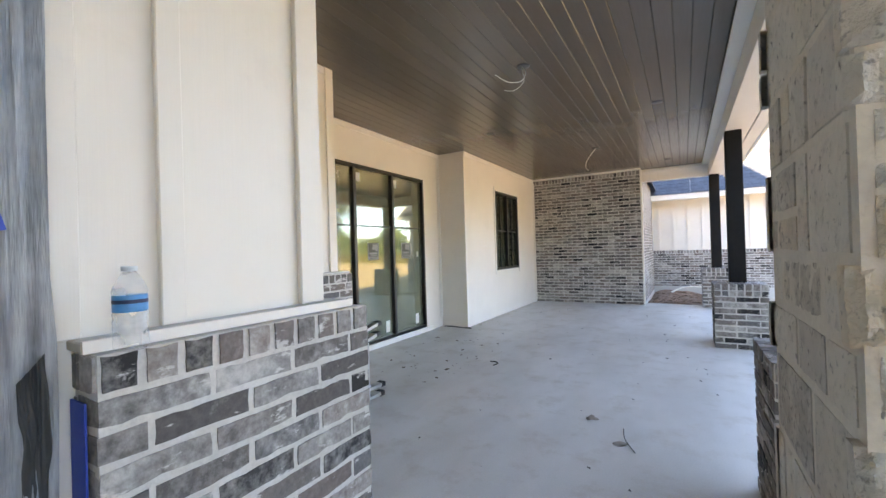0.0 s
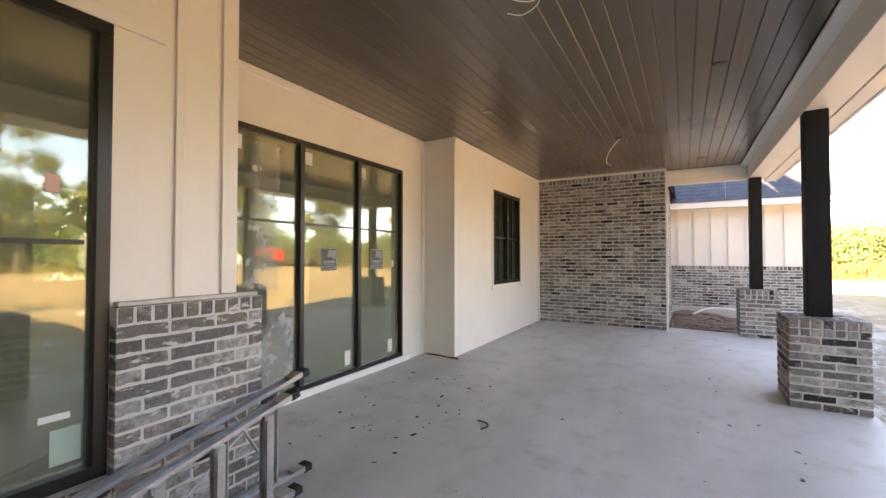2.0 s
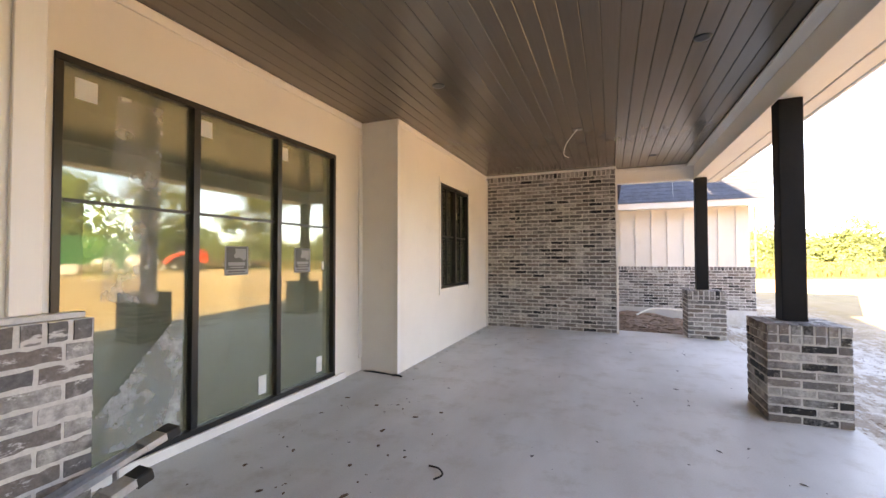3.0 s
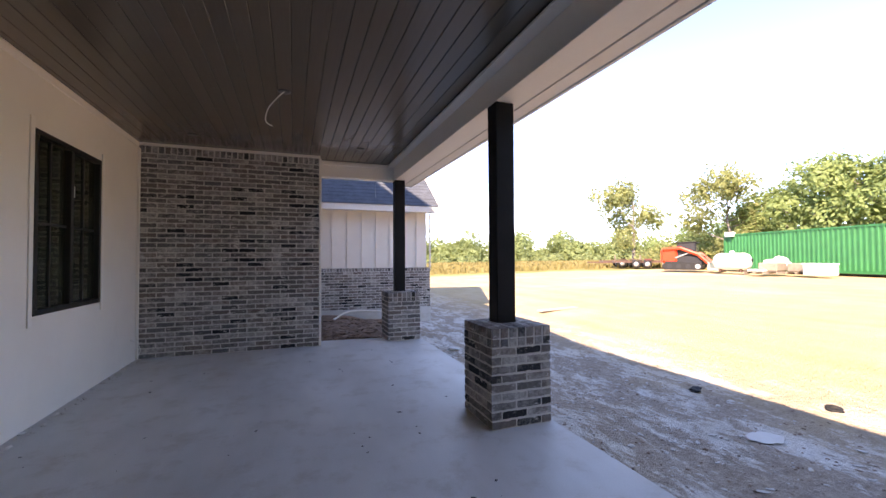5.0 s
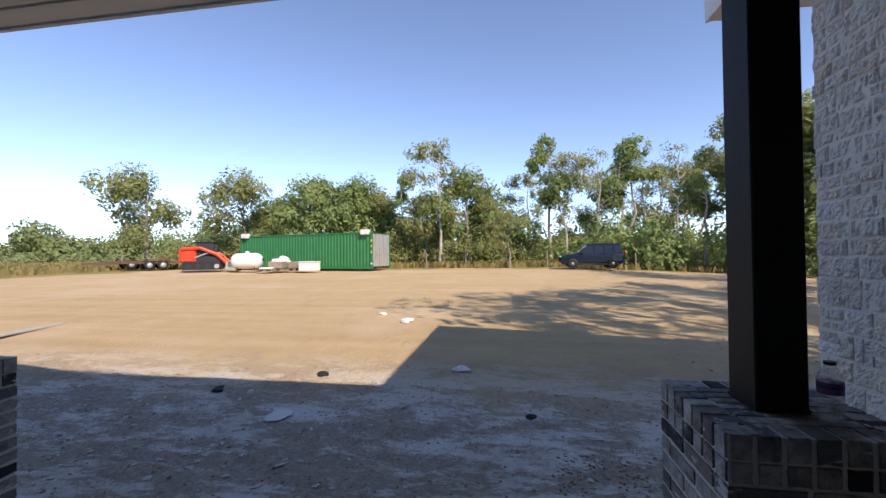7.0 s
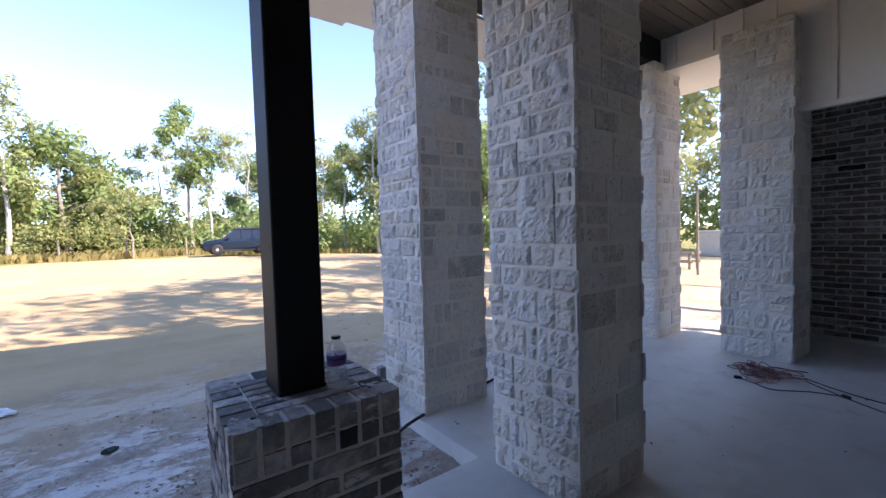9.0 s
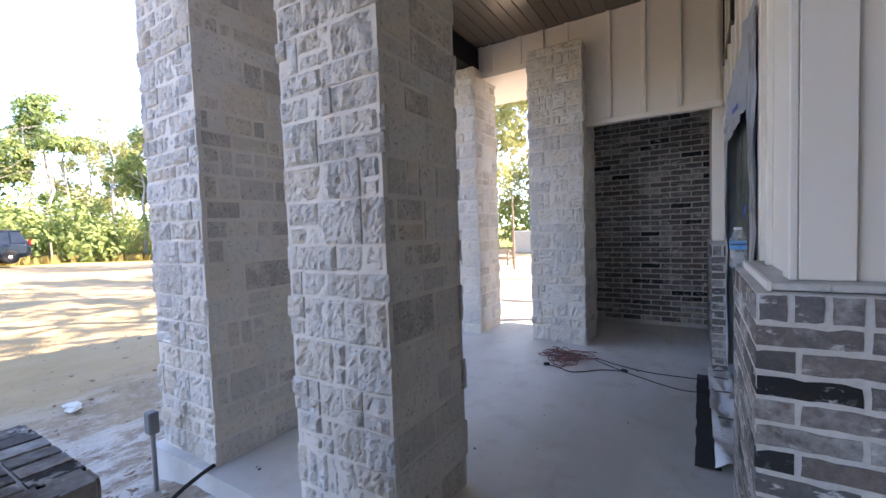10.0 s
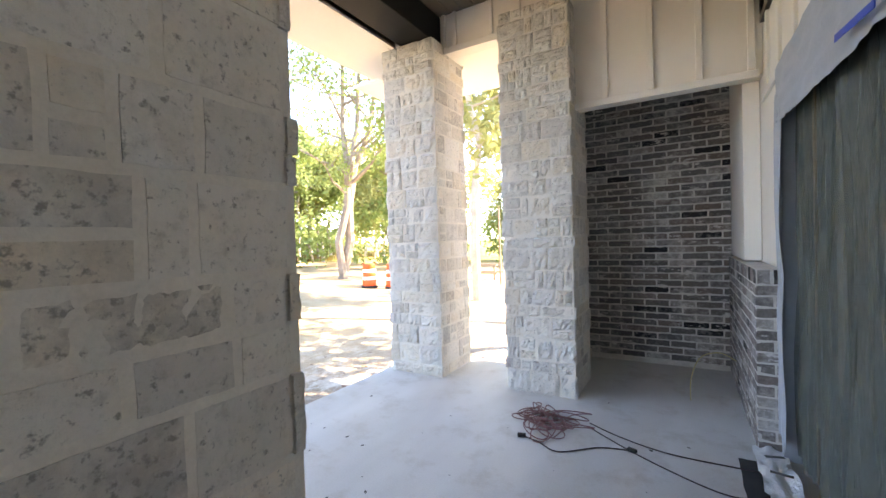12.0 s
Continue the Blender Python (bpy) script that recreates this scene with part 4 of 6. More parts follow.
def sheet(name, parent, x, corners, folds, depth, material, seed, label="", tall=0.4):
    """A creased film near the plane x, given by four (y, z) corners."""
    bm = bmesh.new()
    rows = []
    (a, b, c, d) = [Vector((0, *p)) for p in corners]
    nu, nv = (26, 18) if tall > 0.2 else (70, 24)
    for j in range(nv + 1):
        row = []
        for i in range(nu + 1):
            u, v = i / nu, j / nv
            p = (a * (1 - u) + b * u) * (1 - v) + (d * (1 - u) + c * u) * v
            off = depth * (noise.noise(Vector((u * folds + seed, v * folds * tall, seed))) + 0.5 * noise.noise(Vector((u * folds * 2.3, v * folds * tall * 2, seed + 4))))
            row.append(bm.verts.new((x + abs(off) + 0.002, p.y + off * 0.3, p.z)))
        rows.append(row)
    for j in range(nv):
        for i in range(nu):
            f = bm.faces.new((rows[j][i], rows[j][i + 1], rows[j + 1][i + 1], rows[j + 1][i]))
            f.smooth = True
    return part(name, bm, material, parent, label)


sheet("film", slider, S + 0.004, [(4.42, 0.2), (5.15, 0.13), (5.17, 1.05), (4.62, 0.45)], 9, 0.012, FILM, 3, "crumpled clear protective film")
sheet("film", slider, S + 0.004, [(4.62, 1.15), (4.98, 1.1), (5.0, 2.5), (4.7, 2.5)], 8, 0.006, film_material("clear_film", (0.8, 0.8, 0.78), 0.9, 0.25), 7, "clear protective film")

# ---- plastic covered door ----
door = thing("door_1", "entry door opening hung with dusty clear plastic and tape", "door", kind="structure")
PLASTIC = film_material("dusty_plastic", (0.15, 0.17, 0.15), 0.42, 0.18)
CRINKLE = crease_shaded_film()
GREYWRAP = plain("grey_house_wrap", (0.38, 0.41, 0.45), 0.6, vary=0.1, scale=3)
DARKWRAP = plain("dark_door_wrap", (0.05, 0.055, 0.06), 0.45, vary=0.3, scale=3)
for y0, y1 in ((-0.85, -0.79), (1.21, 1.268)):
    part("jamb", box(N - 0.12, y0, 0.0, N + 0.02, y1, 2.358), GREYWRAP, door)
part("leaf", box(N - 0.13, -0.6, 0.03, N - 0.09, 1.05, 2.3), DARKWRAP, door, "dark wrapped door leaf")
part("door_frame", box(N - 0.14, -0.785, 0.02, N - 0.06, -0.62, 2.35), DARKWRAP, door)
part("door_frame", box(N - 0.14, 1.06, 0.02, N - 0.06, 1.205, 2.35), GREYWRAP, door)
part("wood_edge", box(N - 0.085, -0.52, 0.03, N - 0.075, -0.49, 2.28), plain("raw_wood", (0.30, 0.17, 0.09), 0.7), door)
sheet("plastic_sheet", door, N - 0.06, [(-0.74, 0.08), (1.2, 0.05), (1.22, 2.3), (-0.74, 2.28)], 20, 0.085, PLASTIC, 11, "dusty clear plastic sheet with folds", 0.06)
sheet("paper_wrap", door, N + 0.024, [(-0.80, 2.06), (1.0, 1.98), (1.25, 2.42), (-0.86, 2.40)], 10, 0.035, GREYWRAP, 5, "torn grey masking paper")
sheet("paper_wrap", door, N + 0.022, [(-0.86, 0.15), (-0.68, 0.1), (-0.68, 2.2), (-0.87, 2.25)], 5, 0.03, GREYWRAP, 9, "grey masking paper")
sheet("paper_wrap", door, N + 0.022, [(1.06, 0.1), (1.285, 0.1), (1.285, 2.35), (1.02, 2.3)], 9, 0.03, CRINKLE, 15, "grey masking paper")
BLUE = plain("blue_tape", (0.02, 0.07, 0.42), 0.55, vary=0.1)
part("tape", box(N + 0.056, 1.06, 1.425, N + 0.058, 1.215, 1.46, m=Matrix.Translation((0, 1.14, 1.44)) @ Matrix.Rotation(0.25, 4, "X") @ Matrix.Translation((0, -1.14, -1.44))), BLUE, door, "blue masking tape")
part("tape", box(N + 0.062, 0.45, 2.05, N + 0.065, 0.8, 2.075, m=Matrix.Translation((0, 0.5, 2.06)) @ Matrix.Rotation(-0.12, 4, "X") @ Matrix.Translation((0, -0.5, -2.06))), BLUE, door, "blue masking tape")
part("tape", box(0.168, 1.316, 0.05, 0.24, 1.320, 1.09), BLUE, door, "blue tape along the brick edge")
# black sheet put where the torn wrap opens onto darkness
sheet("black_sheet", door, N + 0.03, [(1.24, 0.7), (1.272, 0.7), (1.272, 1.2), (1.23, 1.15)], 6, 0.03, DARKWRAP, 21, "black sheet drawn for the dark hole torn in the wrap")


def flat_mat(name, label, category, outline, material, seed, lift=0.012):
    """A thin limp sheet lying on the floor."""
    bm = bmesh.new()
    (a, b, c, d) = [Vector((*p, 0)) for p in outline]
    rows = []
    for j in range(25):
        row = []
        for i in range(9):
            u, v = i / 8, j / 24
            p = (a * (1 - u) + b * u) * (1 - v) + (d * (1 - u) + c * u) * v
            p.z = 0.004 + lift * abs(noise.noise(p * 9 + Vector((seed, 0, 0))))
            p.x += 0.012 * noise.noise(p * 7 + Vector((0, seed, 0)))
            row.append(bm.verts.new(p))
        rows.append(row)
    for j in range(24):
        for i in range(8):
            bm.faces.new((rows[j][i], rows[j][i + 1], rows[j + 1][i + 1], rows[j + 1][i])).smooth = True
    return tagged(part(name, bm, material), label, category)


flat_mat("membrane_strip", "black self-adhesive membrane strip on the floor by the door", "membrane", [(0.42, -0.70), (0.30, -0.70), (0.30, 0.95), (0.43, 0.95)], plain("black_membrane", (0.035, 0.037, 0.04), 0.5, vary=0.4, scale=12), 2)
wrap = flat_mat("house_wrap_offcut", "crumpled white house wrap offcut by the door", "house wrap", [(0.335, -0.86), (0.165, -0.86), (0.185, 0.95), (0.335, 0.95)], plain("white_wrap", (0.86, 0.87, 0.88), 0.5, vary=0.05, relief=0.5, depth=0.02), 8, 0.11)
wrap.location.z = 0.012
for y, a in ((-0.62, 0.3), (-0.42, -0.2), (-0.1, 0.15), (0.4, 0.0)):
    part("print", box(-0.05, -0.012, 0.0, 0.05, 0.012, 0.002, m=pose(0.25, y, 0.075, 0, 0, math.degrees(a))), GREY_INK, wrap)


# ---- things on the porch ----
RUBBER = plain("black_rubber", (0.012, 0.012, 0.012), 0.7, vary=0.2)


def ladder():
    """A folded stepladder lying on its side: rails diverge towards the feet."""
    p = thing("stepladder", "worn aluminium stepladder lying on its side against the low brick wall", "ladder", pose(0, 0, 0))

    def section(x0, x1, y_top, y_foot, z_top, low, steps, flat):
        lo0, lo1 = Vector((x0, y_top, 0.03)), Vector((x0, y_foot, 0.045))
        up0, up1 = Vector((x1, y_top, z_top)), Vector((x1, y_foot, low))
        for a, b in ((lo0, lo1), (up0, up1)):
            d = (b - a)
            ang = math.atan2(d.z, d.y)
            m = Matrix.Translation(a) @ Matrix.Rotation(ang, 4, "X")
            rail = part("rail", box(-0.036, 0, -0.012, 0.036, d.length, -0.008, bm=box(-0.036, 0, -0.012, -0.032, d.length, 0.014, bm=box(0.032, 0, -0.012, 0.036, d.length, 0.014, m=m), m=m), m=m), ALU, p)
            part("foot", box(-0.04, d.length - 0.01, -0.026, 0.04, d.length + 0.055, 0.02, 0.006, m=m), RUBBER, rail)
            part("foot_bracket", box(-0.038, d.length - 0.09, -0.014, 0.038, d.length, 0.018, 0.002, m=m), ALU, rail)
        for i in range(steps):
            t = 0.10 + 0.80 * i / (steps - 1)
            a, b = lo0.lerp(lo1, t), up0.lerp(up1, t)
            w = 0.034 if flat else 0.014
            y = a.y
            bm = box(a.x - w, y - 0.004, a.z, a.x + w, y + 0.004, b.z - 0.008)
            if flat:
                box(a.x - w, y - 0.018, a.z, a.x - w + 0.004, y + 0.022, b.z - 0.008, bm=bm)
                box(a.x + w - 0.004, y - 0.018, a.z, a.x + w, y + 0.022, b.z - 0.008, bm=bm)
                for e in range(3):
                    box(a.x - w + 0.01 + e * 0.02, y - 0.008, a.z, a.x - w + 0.014 + e * 0.02, y - 0.003, b.z - 0.008, bm=bm)
            step = part("step" if flat else "brace", bm, ALU, p)
            if flat:
                part("rivet_plate", box(a.x - 0.03, y - 0.03, b.z - 0.035, a.x + 0.03, y + 0.03, b.z - 0.005, 0.004), ALU, step)
    section(-1.255, -1.285, 2.28, 4.02, 0.20, 0.60, 6, True)
    section(-1.42, -1.45, 2.24, 4.24, 0.22, 0.655, 6, False)
    part("top_cap", box(-1.49, 2.2, 0.02, -1.22, 2.30, 0.25, 0.01), plain("ladder_cap", (0.33, 0.33, 0.34), 0.5), p)
    for y, z in ((3.0, 0.33), (3.55, 0.45)):
        part("spreader", tube([(-1.29, y, z), (-1.35, y + 0.12, z + 0.02), (-1.43, y + 0.3, z + 0.05)], 0.008, 6), ALU, p)
    part("cross_brace", tube([(-1.43, 3.75, 0.56), (-1.43, 4.05, 0.06)], 0.010, 6), ALU, p)
    part("cross_brace", tube([(-1.43, 3.3, 0.06), (-1.43, 4.0, 0.55)], 0.008, 6), ALU, p)


ladder()

CLEAR = film_material("clear_plastic", (0.78, 0.81, 0.83), 0.88, 0.1)


def bottle(name, label, m, height, radius, label_mat, cap_mat, liquid=None):
    p = thing(name, label, "bottle", m)
    h, r = height, radius
    prof = [(r * 0.8, 0.0), (r * 0.97, 0.006), (r, 0.02)]
    z = 0.02
    while z < h * 0.42:
        prof += [(r * 0.95, z + 0.006), (r, z + 0.014)]
        z += 0.014
    prof += [(r * 0.95, h * 0.45), (r * 0.95, h * 0.66), (r, h * 0.69), (r * 0.93, h * 0.75), (r * 0.62, h * 0.86), (r * 0.42, h * 0.92), (r * 0.40, h * 0.955)]
    body = part("body", lathe(prof, 22), CLEAR, p)
    body.visible_shadow = False
    part("label", lathe([(r * 0.965, h * 0.46), (r * 0.97, h * 0.48), (r * 0.97, h * 0.64), (r * 0.965, h * 0.66)], 22), label_mat, p)
    part("label_band", lathe([(r * 0.972, h * 0.56), (r * 0.978, h * 0.565), (r * 0.978, h * 0.60), (r * 0.972, h * 0.605)], 22), plain("label_band", (0.02, 0.035, 0.10), 0.5, vary=0.03), p)
    part("cap", lathe([(r * 0.44, h * 0.94), (r * 0.46, h * 0.945), (r * 0.46, h * 0.995), (r * 0.40, h)], 18), cap_mat, p)
    if liquid:
        part("drink", lathe([(r * 0.72, 0.004), (r * 0.9, 0.02), (r * 0.9, h * 0.3), (r * 0.5, h * 0.301)], 18), liquid, p)


bottle("water_bottle", "small clear water bottle with a blue label on the brick cap", pose(0.262, 1.392, 1.188), 0.18, 0.033, plain("blue_label", (0.05, 0.30, 0.62), 0.4, vary=0.2, scale=40), plain("white_cap", (0.75, 0.77, 0.78), 0.4))
bottle("sports_drink", "half empty sports drink with a purple label on the pier", pose(1.768, 3.44, 0.851), 0.20, 0.038, plain("purple_label", (0.16, 0.06, 0.20), 0.45, vary=0.3, scale=40), plain("dark_cap", (0.015, 0.015, 0.018), 0.4), CLEAR)

# extension cord: a tangled heap and two runs to the door
CORD, CORD2 = plain("brown_cord", (0.20, 0.085, 0.085), 0.55, vary=0.25), plain("dark_cord", (0.05, 0.03, 0.03), 0.55, vary=0.2)
cord = thing("extension_cord", "tangled reddish brown extension cord heaped on the concrete", "cord", pose(0, 0, 0))
rng = random.Random(4)
for k in range(15):
    pts, cx, cy, ph = [], 1.60 + rng.uniform(-0.12, 0.12), -0.64 + rng.uniform(-0.12, 0.12), rng.uniform(0, 6)
    lx, ly, rot = rng.uniform(0.10, 0.27), rng.uniform(0.03, 0.11), rng.gauss(0, 0.5) + (2.3 if k % 3 else 0.9)
    f1, f2, p1 = rng.choice((2, 3)), rng.choice((2, 3, 4)), rng.uniform(0, 6)
    for i in range(45):
        a = ph + i * math.tau / 44 * 1.1
        px = lx * math.cos(a) + 0.05 * math.sin(f1 * a + p1)
        py = ly * math.sin(a) + 0.04 * math.cos(f2 * a + k)
        pts.append((cx + px * math.cos(rot) - py * math.sin(rot), cy + px * math.sin(rot) + py * math.cos(rot), 0.008 + 0.005 * k * (0.6 + 0.4 * math.sin(a * 2 + k))))
    part("loop", tube(pts, 0.0042, 6), CORD, cord)


def curve_pts(ctrl, n=40):
    out = []
    c = [Vector(p) for p in ctrl]
    c = [c[0]] + c + [c[-1]]
    for s in range(1, len(c) - 2):
        for i in range(n // (len(ctrl) - 1)):
            t = i / (n // (len(ctrl) - 1))
            p0, p1, p2, p3 = c[s - 1], c[s], c[s + 1], c[s + 2]
            out.append(0.5 * ((2 * p1) + (p2 - p0) * t + (2 * p0 - 5 * p1 + 4 * p2 - p3) * t * t + (3 * p1 - p0 - 3 * p2 + p3) * t ** 3))
    out.append(c[-1])
    return out


part("run", tube(curve_pts([(1.32, -0.78, 0.01), (1.1, -0.66, 0.006), (0.8, -0.56, 0.006), (0.44, -0.55, 0.01), (0.28, -0.52, 0.03)]), 0.0045, 6), CORD2, cord)
part("run", tube(curve_pts([(1.3, -0.7, 0.01), (1.0, -0.48, 0.006), (0.7, -0.30, 0.006), (0.5, -0.22, 0.008), (0.36, -0.26, 0.012), (0.27, -0.36, 0.03)]), 0.0042, 6), CORD2, cord)
part("run", tube(curve_pts([(1.70, -0.365, 0.012), (1.58, -0.34, 0.006), (1.42, -0.27, 0.006), (1.2, -0.44, 0.006), (1.01, -0.482, 0.012)]), 0.0045, 6), CORD2, cord)
for x, y, a in ((1.0, -0.483, -20), (1.705, -0.365, 20)):
    part("plug", box(-0.03, -0.014, 0, 0.03, 0.014, 0.026, 0.006, m=pose(x, y, 0.002, 0, 0, a)), RUBBER, cord)
tagged(part("alcove_wire", tube(curve_pts([(0.66, -1.6, 0.003), (0.655, -1.7, 0.16), (0.58, -1.85, 0.31), (0.43, -2.0, 0.33), (0.29, -2.1, 0.24)]), 0.0045, 6), plain("yellow_wire", (0.55, 0.47, 0.22), 0.5)), "stiff pale yellow wire bent out of the brick", "wire")

# ceiling holes and wires
WHITEWIRE, HOLESHADE = plain("white_wire", (0.78, 0.76, 0.70), 0.4), plain("hole_shade", (0.04, 0.035, 0.03), 0.5)
for x, y in ((-0.01, 4.855), (1.06, 6.78), (-1.23, 6.82), (-0.03, 8.83), (1.045, 10.81), (-1.25, 10.8)):
    c = thing("downlight_hole", "round hole for a recessed light in the dark ceiling", "downlight", pose(x, y, HIGH), "recessed light holes")
    part("ring", lathe([(0.045, -0.006), (0.062, -0.006), (0.066, 0.002), (0.045, 0.004)], 20), BLACK, c)
    # flat dark disc stands for the unlit depth of the hole
    part("housing", lathe([(0.046, 0.0), (0.046, 0.006), (0.0, 0.007)], 20), HOLESHADE, c)


def hang(label, ctrl, r=0.003, material=WHITEWIRE):
    tagged(part("hanging_wire", tube(curve_pts(ctrl), r, 6), material), label, "wire")


hang("white wire loop hanging from the ceiling hole", [(-0.02, 4.85, HIGH), (0.03, 4.80, 3.07), (0.0, 4.74, 2.98), (-0.1, 4.66, 2.97), (-0.2, 4.6, 3.04)], 0.0035)
hang("thin white wire hanging from the ceiling hole", [(-0.03, 4.86, HIGH), (0.01, 4.80, 3.0), (-0.06, 4.72, 2.90), (-0.14, 4.66, 2.90)], 0.002)
hang("white wire hanging from the ceiling", [(-0.03, 8.83, HIGH), (-0.1, 8.8, 3.08), (-0.18, 8.76, 2.95), (-0.2, 8.74, 2.82), (-0.14, 8.74, 2.77)], 0.004)
hang("thin white wire hanging from the end beam", [(1.45, 11.73, HIGH), (1.452, 11.72, 2.7), (1.455, 11.70, 2.55)], 0.002)
hang("thin wire dangling over the bay window", [(BAY_X + 0.02, 2.86, 2.78), (BAY_X + 0.05, 2.88, 2.72), (BAY_X + 0.05, 2.83, 2.66), (BAY_X + 0.03, 2.82, 2.58)], 0.0025)
hang("grey cable stub at the foot of the wall", [(BUMP_X + 0.01, 11.2, 0.32), (BUMP_X + 0.1, 11.15, 0.30), (BUMP_X + 0.13, 11.2, 0.18), (BUMP_X + 0.06, 11.3, 0.05)], 0.005)

# litter on the slab
# dark gap at the wall foot, drawn as crumpled black strips
GAP_BLACK = plain("black_gap_strip", (0.015, 0.015, 0.016), 0.6, vary=0.3, scale=10)
for name, pts in (("flashing_strip", [(SLIDE_X + 0.06, 7.50), (SLIDE_X + 0.22, 7.49), (BUMP_X - 0.06, 7.475), (BUMP_X + 0.03, 7.46)]), ("flashing_scrap", [(BUMP_X - 0.02, 7.44), (BUMP_X + 0.06, 7.46), (BUMP_X + 0.12, 7.43)])):
    bm = bmesh.new()
    rows = []
    for k, (x, y) in enumerate(pts):
        rows.append([bm.verts.new((x, y + dy, z)) for dy, z in ((-0.03, 0.003), (-0.012, 0.012 + 0.012 * (k % 2)), (0.012, 0.006))])
    for r0, r1 in zip(rows, rows[1:]):
        for k in range(2):
            bm.faces.new((r0[k], r1[k], r1[k + 1], r0[k + 1]))
    tagged(part(name, bm, GAP_BLACK), "crumpled black strip drawn for the dark gap at the wall foot", "flashing")
TWIG = plain("dark_twig", (0.03, 0.022, 0.018), 0.8)
tagged(part("twig", tube(curve_pts([(-0.80, 5.62, 0.006), (-0.72, 5.60, 0.012), (-0.66, 5.52, 0.02), (-0.70, 5.47, 0.006)]), 0.006, 6), TWIG), "short dark bent twig on the concrete", "twig")
tagged(part("twig", tube(curve_pts([(0.98, 3.95, 0.004), (0.9, 4.12, 0.01), (0.87, 4.3, 0.006)]), 0.003, 6), TWIG), "thin dark twig on the concrete", "twig")


def crumb(rng, r):
    bm = bmesh.new()
    bmesh.ops.create_icosphere(bm, subdivisions=1, radius=r)
    for v in bm.verts:
        v.co *= rng.uniform(0.6, 1.3)
        v.co.z *= 0.45
    return bm


rng = random.Random(9)
CLODS = [mesh_from("clod", crumb(rng, 1.0), m) for m in (SOIL, plain("grey_chip", (0.10, 0.095, 0.09), 0.9), plain("leaf_litter", (0.12, 0.07, 0.04), 0.9)) for _ in range(3)]


def scatter(name, label, category, n, area, size, seed, ground=None, avoid=None, meshes=None):
    """Small pieces strewn over a stretch, joined into one."""
    r = random.Random(seed)
    v, f = [], []
    pick = meshes or CLODS
    for _ in range(n):
        for _ in range(30):
            x, y = r.uniform(area[0], area[2]), r.uniform(area[1], area[3])
            if not (avoid and avoid(x, y)):
                break
        me = r.choice(pick)
        s = size * r.uniform(0.3, 1.0) ** 2
        z = ground(x, y) if ground else 0.001
        m = Matrix.Translation((x, y, z + s * 0.2)) @ Matrix.Rotation(r.uniform(0, 6.28), 4, "Z") @ Matrix.Diagonal((s * r.uniform(0.7, 2.2), s, s * r.uniform(0.5, 1), 1))
        k = len(v)
        v += [m @ w.co for w in me.vertices]
        f += [[k + i for i in p.vertices] for p in me.polygons]
    me = bpy.data.meshes.new(name)
    me.from_pydata(v, [], f)
    me.materials.append(pick[0].materials[0])
    return tagged(new(name, me), label, category, kind="stuff")


scatter("floor_crumbs", "scattered dark crumbs and dried leaves on the concrete", "litter", 130, (-2.2, 2.4, 1.6, 11.3), 0.014, 3, meshes=CLODS[3:6])
scatter("floor_crumbs", "scattered dark crumbs below the sliding door", "litter", 60, (-2.2, 4.3, -0.9, 6.6), 0.02, 5, meshes=CLODS[6:9])
scatter("floor_crumbs", "scattered crumbs on the entry slab", "litter", 60, (0.5, -1.4, 3.4, 2.2), 0.014, 6, meshes=CLODS[3:6])
scatter("floor_crumbs", "rubble line along the wall foot", "litter", 90, (BUMP_X + 0.01, 7.5, BUMP_X + 0.13, 11.4), 0.03, 8, meshes=[mesh_from("chip", crumb(rng, 1.0), MORTAR)])
WOODDUST = plain("grey_dirt", (0.27, 0.235, 0.20), 0.95, vary=0.3, scale=20)
for x, y, z in ((0.62, 4.42, 9), (0.88, 4.05, 4)):
    bm = bmesh.new()
    bmesh.ops.create_icosphere(bm, subdivisions=2, radius=0.07)
    for v in bm.verts:
        v.co *= 0.6 + 0.6 * noise.noise(v.co * 14 + Vector((z, 0, 0)))
        v.co.z = max(0.0, v.co.z * 0.22)
    bm.transform(pose(x, y, 0.001))
    tagged(part("dirt_clump", bm, WOODDUST), "flattened clump of dry dirt on the concrete", "dirt clump")

# ---- yard near the porch ----
def on_slab(x, y):
    return (x < 2.35 and y > 2.2 and y < 12) or (x < 3.75 and -2.0 < y < 2.45)


def clod_z(x, y):
    p = Vector((x * 1.1, y * 1.1, 0))
    near = math.exp(-((x - 3.6) / 2.2) ** 2)
    return ground_z(x, y) + (noise.noise(p) * 0.035 + abs(noise.noise(p * 3.1)) * 0.035 + noise.noise(p * 7) * 0.012) * (0.35 + 0.75 * near)


scatter("dirt_clods", "loose brown clods and chips over the churned clay", "dirt", 2600, (2.3, 2.4, 5.4, 13.5), 0.016, 21, clod_z, on_slab, CLODS[0:3])
scatter("dirt_clods", "small dark chips over the churned clay", "dirt", 300, (2.3, 2.4, 6.0, 13.5), 0.014, 22, clod_z, on_slab, CLODS[6:9])
scatter("dirt_clods", "loose clods beside the entry slab", "dirt", 350, (3.6, -6.0, 8.0, 2.4), 0.03, 24, clod_z, on_slab, CLODS[0:3])
pale_chip = plain("pale_clay_chip", (0.55, 0.52, 0.48), 0.9)
scatter("dirt_clods", "dark broken soil and gravel at the slab corner", "dirt", 1200, (2.3, 2.38, 3.9, 4.2), 0.015, 27, clod_z, on_slab, CLODS[0:3])
scatter("clay_chips", "pale dried clay lumps on the ground", "dirt", 1200, (2.3, 2.4, 5.0, 13.5), 0.026, 25, clod_z, on_slab, [mesh_from("chip", crumb(rng, 1.0), pale_chip) for _ in range(3)])
